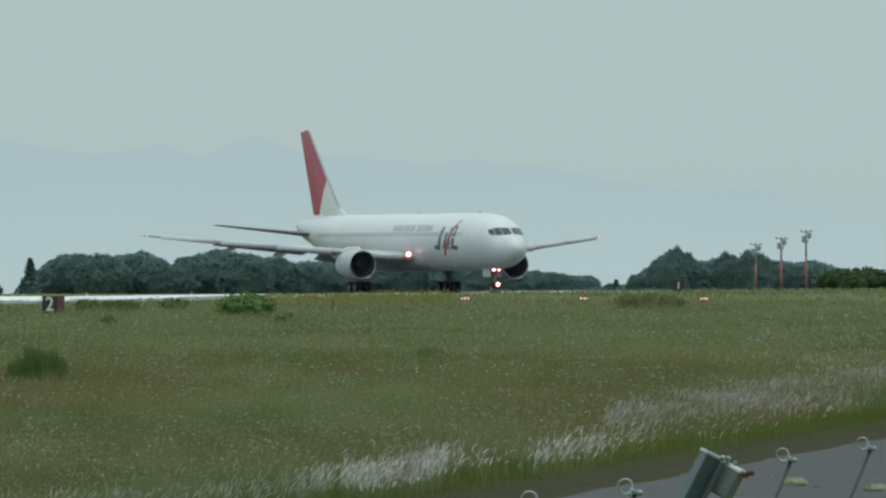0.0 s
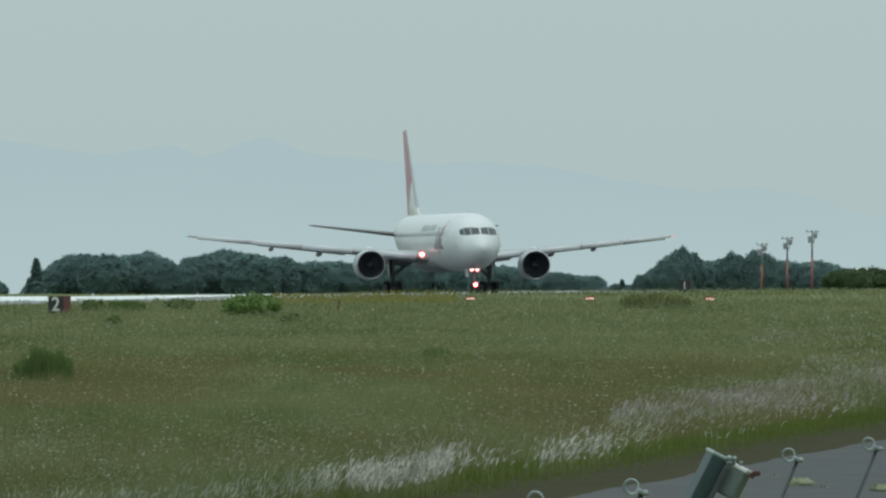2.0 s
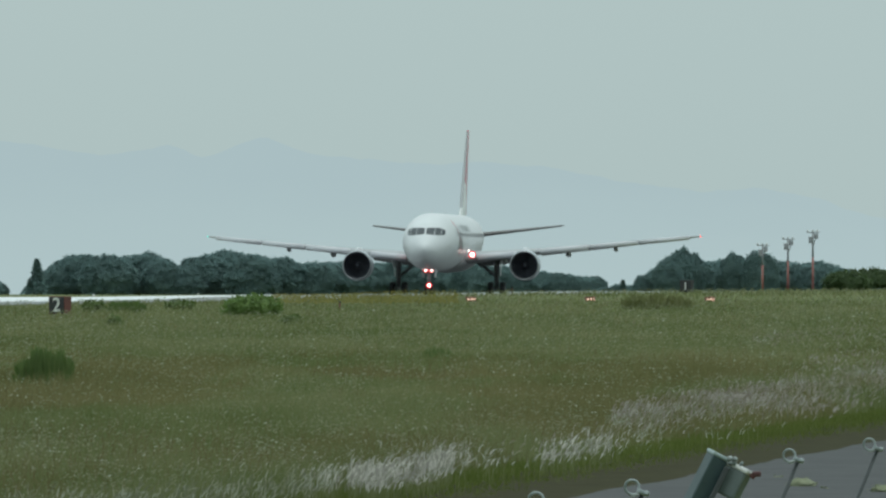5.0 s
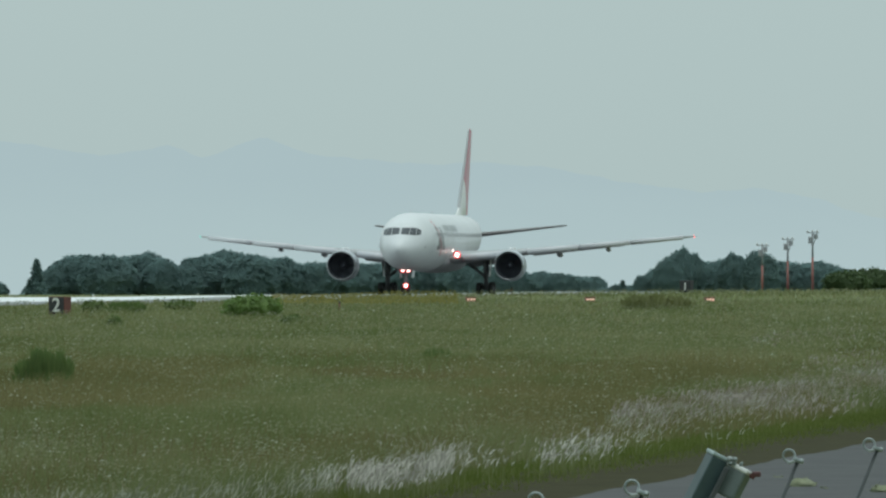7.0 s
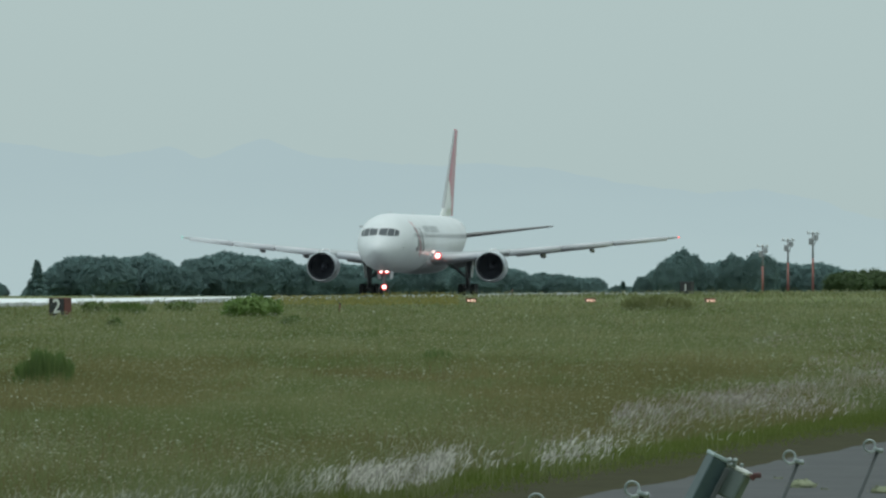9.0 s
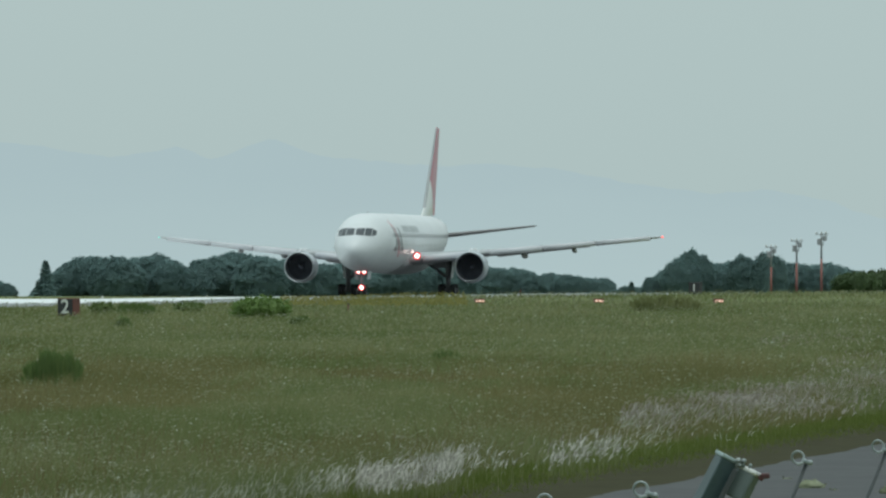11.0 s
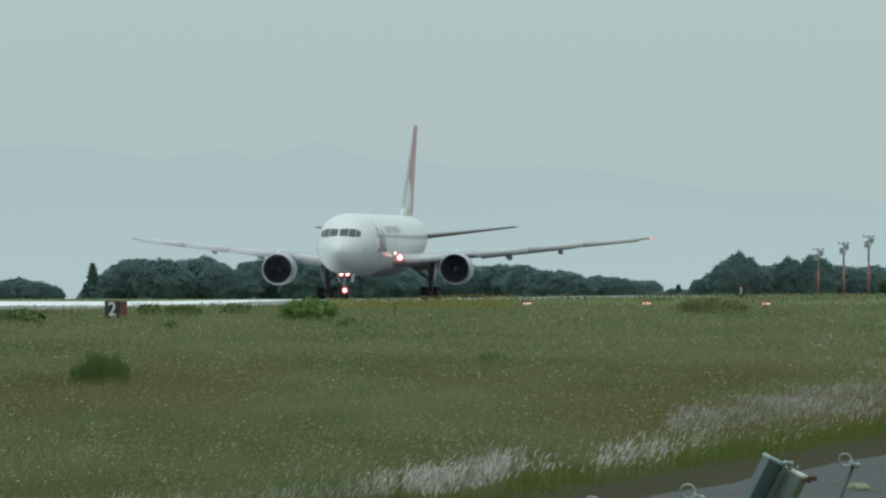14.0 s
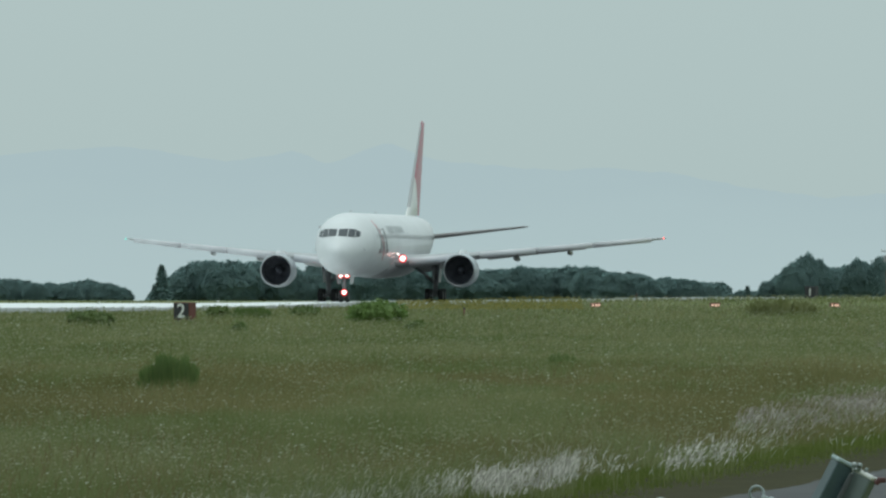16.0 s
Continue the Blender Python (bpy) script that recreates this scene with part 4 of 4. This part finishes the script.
        obj("nacelle", v, f, M_NACELLE, e, "light blue-grey engine nacelle")
        v, f = loft(spin([(0.12, 1.24), (0.6, 1.22), (1.2, 1.2), (1.7, 1.18)], 36, "y", at), False, False)
        obj("inlet_duct", v, f, M_DARK, e)
        v, f = loft(spin([(1.62, 1.17), (1.64, 0.02)], 36, "y", at), False, True)
        obj("fan_case", v, f, M_DARK, e)
        for i in range(24):
            a = 2 * math.pi * i / 24
            vs = []
            for r, tw in ((0.34, 0.12), (0.75, 0.2), (1.14, 0.26)):
                for d in (-1, 1):
                    vs.append((ex + r * math.cos(a) - d * tw * 0.35 * math.sin(a), s0 - S0 + 1.42 + d * 0.10, ez + r * math.sin(a) + d * tw * 0.35 * math.cos(a)))
            obj("fan_blade", vs, [(0, 1, 3, 2), (2, 3, 5, 4)], M_DARK, e)
        v, f = loft(spin([(0.85, 0.01), (0.98, 0.14), (1.25, 0.28), (1.5, 0.36)], 20, "y", at))
        obj("spinner", v, f, M_DARK, e)
        v, f = loft(spin([(3.0, 0.98), (4.3, 0.82), (5.3, 0.62), (5.6, 0.55), (5.58, 0.5)], 28, "y", at), False, False)
        obj("core_nozzle", v, f, M_HOT, e)
        v, f = loft(spin([(5.0, 0.42), (5.6, 0.34), (6.4, 0.05)], 20, "y", at))
        obj("exhaust_cone", v, f, M_HOT, e)
        rr = []
        for s, zt, zb, w_ in ((19.7, 4.2, 4.05, 0.05), (20.6, 4.42, 3.9, 0.2), (22.6, 4.42, 3.75, 0.24), (25.4, 3.95, 3.2, 0.2), (27.2, 3.8, 3.5, 0.05)):
            rr.append([(ex - w_, s - S0, zb), (ex + w_, s - S0, zb), (ex + w_ * 0.8, s - S0, zt), (ex - w_ * 0.8, s - S0, zt)])
        v, f = loft(rr)
        obj("pylon", v, [tuple(reversed(q)) for q in f], M_WHITE, e)
        # tailplane
        surface("tailplane", [(sg * y, 47.1 + (y - 0.9) * 0.68, 5.62 + (y - 0.9) * 0.118, 5.0 - (y - 0.9) * 0.36, 0.5 - y * 0.036) for y in (0.9, 4.0, 7.0, 9.1)] +
                [(sg * 9.35, 53.2, 6.62, 1.5, 0.06)], M_TAIL, p, "dark grey tailplane")
        # main gear
        g = thing("main_gear", "", "")
        g.parent = p
        gx = sg * 4.65
        v, f = tube([(gx, -0.1, 3.7), (gx, 0, 2.2), (gx, 0, 0.62)], [0.30, 0.26, 0.19], 12)
        obj("strut", v, f, M_STEEL, g)
        v, f = tube([(gx, -0.85, 0.58), (gx, 0.85, 0.58)], 0.13, 10)
        obj("bogie_beam", v, f, M_STEEL, g)
        v, f = tube([(gx, 0, 1.6), (gx - sg * 1.0, 0.05, 2.45), (gx - sg * 2.0, 0.1, 3.1)], 0.14, 8)
        obj("side_brace", v, f, M_STEEL, g)
        v, f = tube([(gx, 0, 1.3), (gx, -0.9, 2.3), (gx, -1.6, 3.3)], 0.11, 8)
        obj("drag_brace", v, f, M_STEEL, g)
        bm = bmesh.new()
        box(bm, pose(gx + sg * 0.42, 0, 2.55, 0, sg * 6, 0), 0.05, 1.3, 1.7, 0.02)
        part("gear_door", bm, M_WHITE, g, smooth=False)
        for yy in (-0.71, 0.71):
            v, f = tube([(gx - 0.6, yy, 0.58), (gx + 0.6, yy, 0.58)], 0.07, 8)
            obj("axle", v, f, M_STEEL, g)
            for xx in (-0.57, 0.57):
                wheel(g, (gx + xx, yy, 0.58), 0.58, 0.44)
    # fin with a dorsal fillet; the rudder follows behind the hinge line
    def cut(z, le, te, th, front):
        hinge = (te - le) - max(0.6, 2.7 - (z - 7.6) * 0.2)
        c = te - le
        t = hinge / c
        hb = (0.2969 * t ** 0.5 - 0.126 * t - 0.3516 * t * t + 0.2843 * t ** 3 - 0.1015 * t ** 4) * 5 * th
        ring = []
        for a, b in foil(c, th, 15):
            if front and a > hinge:
                a, b = hinge, max(-hb, min(hb, b * 9))
            if not front and a < hinge + 0.004:
                a, b = hinge + 0.004, max(-hb * 0.96, min(hb * 0.96, b * 9))
            ring.append((b, le - S0 + a, z))
        return ring

    secs = ((7.1, 40.6, 51.0, 0.1), (7.6, 42.5, 51.2, 0.36), (8.3, 44.2, 51.5, 0.42), (9.4, 45.5, 51.95, 0.4), (11.5, 47.7, 52.85, 0.34), (13.5, 49.8, 53.7, 0.28), (15.3, 51.65, 54.45, 0.22),
            (15.8, 52.2, 54.65, 0.16), (15.95, 52.6, 54.7, 0.06))
    v, f = loft([cut(*q, True) for q in secs])
    fin = obj("tail_fin", v, f, M_FIN, p, "tail fin with a large red field over white", smooth=False)
    # bare metal strip round the fin's front
    strips = [(z, le, th * 0.34 + 0.015) for z, le, te, th in secs[2:-1]]
    v, f = loft([[(0, le - S0 - 0.03, z), (w * 0.6, le - S0 + 0.05, z), (w, le - S0 + 0.24, z), (-w, le - S0 + 0.24, z), (-w * 0.6, le - S0 + 0.05, z)] for z, le, w in strips])
    obj("leading_edge", v, f, M_GREY, fin, "grey metal leading edge", smooth=False)
    v, f = loft([cut(*q, False) for q in secs[1:-1]])
    obj("rudder", v, f, M_FIN, fin, smooth=False)
    # auxiliary exhaust in the tail cone
    v, f = loft(spin([(26.6, 0.32), (27.2, 0.22), (27.2, 0.16), (26.9, 0.15)], 16, "y", (0, 0, 6.48)))
    obj("tail_exhaust", v, f, M_HOT, p)
    # nose gear
    g = thing("nose_gear", "", "")
    g.parent = p
    ny = -22.3
    v, f = tube([(0, ny + 0.15, 2.7), (0, ny, 1.6), (0, ny, 0.47)], [0.2, 0.16, 0.12], 12)
    obj("strut", v, f, M_STEEL, g)
    v, f = tube([(-0.34, ny, 0.47), (0.34, ny, 0.47)], 0.06, 8)
    obj("axle", v, f, M_STEEL, g)
    v, f = tube([(0, ny, 1.2), (0, ny + 0.8, 2.0), (0, ny + 1.4, 2.5)], 0.06, 8)
    obj("drag_brace", v, f, M_STEEL, g)
    for sg in (-1, 1):
        wheel(g, (sg * 0.27, ny, 0.47), 0.47, 0.3)
        bm = bmesh.new()
        box(bm, pose(sg * 0.58, ny + 0.7, 1.95, 0, sg * 8, 0), 0.035, 1.9, 0.75, 0.015)
        part("gear_door", bm, M_WHITE, g, smooth=False)
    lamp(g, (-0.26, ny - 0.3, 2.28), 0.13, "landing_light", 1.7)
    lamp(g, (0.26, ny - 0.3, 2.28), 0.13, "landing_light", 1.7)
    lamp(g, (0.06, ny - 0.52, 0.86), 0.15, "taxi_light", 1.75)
    # small probes by the nose
    for sg in (-1, 1):
        v, f = tube([on_side(3.2, 4.4, sg, 0.0), tuple(Vector(on_side(3.2, 4.4, sg, 0.16))), tuple(Vector(on_side(3.2, 4.4, sg, 0.17)) + Vector((0, -0.3, 0)))], 0.025, 6)
        obj("pitot_probe", v, f, M_METAL, body)
    return p


plane = build_airliner()


# ---- airfield furniture ----
def figure(text, size, m, material, parent):
    cu = bpy.data.curves.new("figure", "FONT")
    cu.body, cu.size, cu.align_x, cu.align_y, cu.extrude, cu.offset = text, size, "CENTER", "CENTER", 0.006, 0.012
    tmp = new("figure", cu)
    me = bpy.data.meshes.new_from_object(tmp.evaluated_get(bpy.context.evaluated_depsgraph_get()))
    bpy.data.objects.remove(tmp)
    me.materials.clear()
    me.materials.append(material)
    ob = new("figure", me)
    ob.parent = parent
    ob.matrix_basis = m
    return ob


def marker_sign(bx, bz, w, h, text, turn, label, casing, side_label):
    x, y = at_bearing(bx, bz)
    s = thing("marker_sign", label, "airfield sign", pose(x, y, float(land(x, y)), 0, 0, turn), "runway distance markers")
    bm = bmesh.new()
    box(bm, pose(0, 0, 0.16 + h / 2), w, 0.60, h, 0.025)
    part("case", bm, casing, s, side_label, smooth=False)
    bm = bmesh.new()
    box(bm, pose(0, -0.305, 0.16 + h / 2), w - 0.06, 0.02, h - 0.06, 0.006)
    face = part("face", bm, M_SIGNBLACK, s, "black sign face", smooth=False)
    figure(text, h * (1.12 if text == "2" else 0.85), pose(0, -0.322, 0.16 + h / 2 - 0.01, 90, 0, 0), M_SIGNWHITE, face)
    for sx in (-1, 1):
        v, f = tube([(sx * w * 0.38, 0, -0.1), (sx * w * 0.38, 0, 0.2)], 0.035, 8)
        obj("leg", v, f, M_MASTGREY, s)


marker_sign(106, 562, 0.80, 0.76, "2", -28, "black marker sign with white figure two in meadow grass", M_SIGNRED, "rusty red sign case")
marker_sign(1215, 527, 1.0, 1.0, "1", -24, "black marker sign with white figure one in meadow grass", M_SIGNBLACK, "black sign case")


def papi(bx, bz, group="approach light units"):
    x, y = at_bearing(bx, bz)
    u = thing("approach_light_unit", "low orange approach light box with warm lit lenses", "airfield light", pose(x, y, float(land(x, y)), 0, 0, 4), group)
    bm = bmesh.new()
    box(bm, pose(0, 0, 0.26), 0.62, 0.9, 0.24, 0.02)
    case = part("case", bm, M_PAPIRED, u, smooth=False)
    bm = bmesh.new()
    box(bm, pose(0, -0.2, 0.395), 0.7, 1.0, 0.03, 0.01)
    part("lid", bm, M_PAPIRED, u, smooth=False)
    for sx in (-0.19, 0.02, 0.2):
        v, f = loft(spin([(-0.47, 0.06), (-0.45, 0.075), (-0.40, 0.075)], 14, "y", (sx, 0, 0.26)))
        obj("lens", v, f, M_WARM, case, "warm lit lens")
    for sx, sy in ((-0.25, -0.35), (0.25, -0.35), (0, 0.35)):
        v, f = tube([(sx, sy, -0.1), (sx, sy, 0.16)], 0.025, 6)
        obj("leg", v, f, M_MASTGREY, u)


for bx in (833, 1044, 1256):
    papi(bx, 538)


def edge_light(along, across):
    x, y = on_runway(along, across)
    u = thing("runway_edge_light", "short frangible runway edge light on a thin stem", "airfield light", pose(x, y, float(land(x, y))), "runway edge lights")
    v, f = tube([(0, 0, -0.1), (0, 0, 0.25)], 0.03, 6)
    obj("stem", v, f, M_SIGNRED, u)
    v, f = loft(spin([(0.25, 0.07), (0.30, 0.1), (0.36, 0.1), (0.42, 0.05)], 12, "z"))
    obj("lamp_dome", v, f, M_SIGNWHITE, u)


for al in (-120, -60, 0, 60, 120, 180):
    edge_light(al, 24.5)
    edge_light(al, -24.5)


def mast(bx, top_b, d, lab):
    x = (bx - 784) / FOCAL * d
    g = float(land(x, d))
    h = H_EYE + (488.5 - top_b) / FOCAL * d - g
    m = thing("light_mast", lab, "mast", pose(x, d, g, 0, 0, 15), "approach masts")
    z1 = h * 0.58
    v, f = tube([(0, 0, -0.2), (0, 0, z1)], [0.14, 0.12], 10)
    obj("lower_pole", v, f, M_MASTRED, m, "red painted lower pole")
    v, f = tube([(0, 0, z1), (0, 0, h - 0.1)], [0.12, 0.10], 10)
    obj("upper_pole", v, f, M_MASTGREY, m, "grey upper pole")
    bm = bmesh.new()
    box(bm, pose(0.05, 0, h - 0.12), 1.5, 0.22, 0.10, 0.02)
    part("crossbar", bm, M_MASTGREY, m, smooth=False)
    for dx, dz, sx, sz in ((-0.32, -1.0, 0.34, 0.75), (0.36, -0.55, 0.4, 0.62)):
        bm = bmesh.new()
        box(bm, pose(dx, -0.1, h + dz), sx, 0.4, sz, 0.04)
        part("equipment_box", bm, M_MASTGREY, m, smooth=False)
    for dx in (-0.6, 0.0, 0.55):
        v, f = loft(spin([(h - 0.07, 0.06), (h + 0.02, 0.12), (h + 0.12, 0.12), (h + 0.16, 0.05)], 10, "z", (dx, 0, 0)))
        obj("lamp_head", v, f, M_SIGNWHITE, m)
    v, f = tube([(0.36, -0.1, h - 0.75), (0.12, 0, h - 1.5)], 0.05, 6)
    obj("stay", v, f, M_MASTGREY, m)


mast(1349, 433, 1150, "red and grey light mast with a short crossbar")
mast(1394, 422, 1130, "red and grey light mast with equipment boxes")
mast(1438, 410, 1110, "tallest red and grey light mast with equipment boxes")


def stake(bx, bz, h, lab):
    x, y = at_bearing(bx, bz)
    s = thing("marker_stake", lab, "stake", pose(x, y, float(land(x, y)), 4, 3, 0))
    v, f = tube([(0, 0, -0.1), (0, 0, h)], [0.05, 0.045], 8)
    obj("post", v, f, M_SIGNRED, s)
    v, f = loft(spin([(h, 0.05), (h + 0.06, 0.06), (h + 0.09, 0.02)], 8, "z"))
    obj("cap", v, f, M_SIGNBLACK, s)


stake(600, 554, 0.5, "short weathered post standing in the meadow")
stake(905, 529, 0.55, "short red post beside the runway")

# ---- the fence close to the camera ----
LEAN = 21.0


def eye_rod(bx, bz, d, lab):
    """A fence post whose leaning top rod ends in a wire eye held by a clamp."""
    x = (bx - 784) / FOCAL * d
    z = H_EYE - (bz - 488.5) / FOCAL * d
    dx = math.tan(radians(LEAN))
    r = thing("fence_post", lab, "fence post", pose(x, d, 0), "fence posts")
    low = z - 0.42
    v, f = tube([(-0.42 * dx, 0, -0.2), (-0.42 * dx, 0, low)], 0.021, 10)
    obj("post", v, f, M_GALV, r)
    v, f = tube([(-0.42 * dx, 0, low - 0.03), (-0.40 * dx, 0, low + 0.03), (0.004, 0, z - 0.012)], 0.006, 8)
    obj("rod", v, f, M_ROD, r, "thin dark steel rod")
    # the eye: a round turn of wire that ends at the clamp
    R = 0.0185
    pts = []
    for i in range(19):
        a = radians(-48 + 318 * i / 18)
        pts.append((-0.022 + R * math.cos(a), 0.006 * math.sin(a * 0.5), z + 0.008 + R * math.sin(a)))
    v, f = tube(pts, 0.0038, 8)
    obj("wire_eye", v, f, M_GALV, r, "bright galvanised wire eye")
    bm = bmesh.new()
    box(bm, pose(0.004, -0.004, z - 0.006, 0, 25, 0), 0.024, 0.018, 0.013, 0.003)
    box(bm, pose(-0.016, -0.006, z - 0.012, 0, -12, 0), 0.022, 0.012, 0.009, 0.002)
    bmesh.ops.create_cone(bm, cap_ends=True, segments=8, radius1=0.009, radius2=0.007, depth=0.014, matrix=pose(0.016, -0.008, z - 0.009, 90, 0, 0))
    part("clamp", bm, M_GALV, r, "galvanised clamp and bolt")


for bx, bz, d in ((964, 891, 24.0), (1133, 868, 25.3), (1409, 811, 29.9), (1550, 791, 31.5), (1692, 776, 33.4)):
    eye_rod(bx, bz, d, "galvanised fence post with leaning rod and wire eye")


def fence_boxes():
    """Two small electrical boxes on a leaning bracket of the fence."""
    d = 27.6
    k = d / FOCAL
    X = lambda bx: (bx - 784) * k
    Z = lambda bz: H_EYE - (bz - 488.5) * k
    b = thing("junction_boxes", "grey-green electrical boxes on a leaning fence bracket", "electrical box", pose(0, d, 0))
    tilt = 27.0
    up = Vector((math.sin(radians(tilt)), 0, math.cos(radians(tilt))))
    rt = Vector((math.cos(radians(tilt)), 0, -math.sin(radians(tilt))))

    def spot(bx, bz, a=0.0, b_=0.0):
        p = Vector((X(bx), 0, Z(bz))) + rt * a + up * b_
        return Matrix.Translation(p) @ pose(0, 0, 0, 0, tilt, 0)

    # tall box, seen half from its narrow side
    m = spot(1268, 809)
    w, h = 0.052, 0.30
    bm = bmesh.new()
    box(bm, m @ pose(0.004, 0.03, -h / 2, 0, 0, 16), w, 0.07, h, 0.004)
    tall = part("tall_box", bm, M_BOX, b, "grey-green tall box with a paler lid", smooth=False)
    bm = bmesh.new()
    box(bm, m @ pose(0.004, 0.03, 0.006, 0, 0, 16), w + 0.006, 0.076, 0.012, 0.004)
    part("lid", bm, M_BOXLID, tall, smooth=False)
    bm = bmesh.new()
    box(bm, m @ pose(0.040, -0.02, -h / 2 - 0.01, 0, 0, 0), 0.014, 0.02, h * 0.98, 0.002)
    part("bracket", bm, M_ROD, b, "dark steel bracket", smooth=False)
    # hinge bolts at the bracket's head
    bm = bmesh.new()
    for dx, dz, r in ((0.036, 0.012, 0.009), (0.050, 0.018, 0.008), (0.044, 0.002, 0.007)):
        bmesh.ops.create_cone(bm, cap_ends=True, segments=8, radius1=r, radius2=r * 0.8, depth=0.016, matrix=m @ pose(dx, -0.012, dz, 90, 0, 0))
    box(bm, m @ pose(0.046, -0.004, 0.006), 0.026, 0.014, 0.012, 0.002)
    part("bolt", bm, M_GALV, b, "galvanised bolts")
    # small box with a sloping pale lid
    m2 = spot(1303, 828)
    bm = bmesh.new()
    box(bm, m2 @ pose(0.012, 0.02, -0.045, 0, 0, -20), 0.064, 0.06, 0.088, 0.007)
    small = part("small_box", bm, M_BOXPALE, b, "pale grey small box", smooth=False)
    bm = bmesh.new()
    box(bm, m2 @ pose(0.012, 0.02, 0.003, 0, 0, -20), 0.07, 0.066, 0.014, 0.005)
    part("lid", bm, M_SIGNWHITE, small, "white lid of the small box", smooth=False)
    bm = bmesh.new()
    bmesh.ops.create_cone(bm, cap_ends=True, segments=8, radius1=0.006, radius2=0.004, depth=0.014, matrix=m2 @ pose(0.008, -0.005, 0.016))
    part("screw", bm, M_GALV, small)
    # latch that sticks out
    bm = bmesh.new()
    box(bm, m2 @ pose(0.060, 0.0, 0.010, 0, -30, 0), 0.026, 0.02, 0.016, 0.004)
    box(bm, m2 @ pose(0.052, 0.0, -0.002, 0, 15, 0), 0.016, 0.016, 0.012, 0.003)
    part("latch", bm, M_LATCH, b, "dark red-brown latch", smooth=False)
    # the post that holds them
    foot = Vector((X(1268), 0, Z(809))) + rt * 0.038 - up * 0.30
    v, f = tube([(foot.x, 0.02, -0.2), (foot.x, 0.02, foot.z), tuple(foot + up * 0.12 + Vector((0, 0.02, 0)))], 0.021, 10)
    obj("post", v, f, M_ROD, b)


fence_boxes()


# ---- movement ----
TAXI = [(0, -3.1, 920.1, 22.69), (0.5, -2.14, 918.8, 18.63), (1, -1.38, 917.5, 14.84), (1.5, -0.69, 916.4, 11.27), (2, -0.17, 915.2, 8.02), (2.5, 0.24, 914.2, 5.09), (3, 0.52, 913.3, 2.5),
        (3.5, 0.62, 912.3, 0.3), (4, 0.6, 911.3, -1.6), (6.5, -0.25, 903.7, -6.89), (7, -0.58, 902.2, -7.25), (7.5, -0.94, 900.5, -7.44), (8, -1.36, 898.8, -7.62), (8.5, -1.83, 897.2, -7.78),
        (9, -2.3, 895.3, -7.91), (11.5, -5.71, 879.0, -8.13), (12, -6.54, 875.0, -7.94), (12.5, -7.49, 870.8, -7.65), (13, -8.46, 865.5, -7.35), (13.5, -9.51, 859.8, -7.08), (14, -10.66, 853.5, -6.89),
        (14.5, -11.87, 847.2, -6.89), (15, -13.15, 840.4, -6.9), (15.5, -14.58, 833.2, -6.94), (16, -15.97, 825.7, -7.02)]


def motions():
    walk(plane, [(t, pose(x, y, 0.05, 0, 0, a)) for t, x, y, a in TAXI])
    # the wheels roll with the way travelled
    ts = np.array([r[0] for r in TAXI])
    way = np.concatenate([[0], np.cumsum([math.hypot(b[1] - a[1], b[2] - a[2]) for a, b in zip(TAXI, TAXI[1:])])])
    steps = np.arange(0, 16.001, 1 / 30)
    gone = np.interp(steps, ts, way)
    for ob, at, r in WHEELS:
        walk(ob, [(float(t), pose(*at, math.degrees(g / r), 0, 0)) for t, g in zip(steps, gone)])


motions()
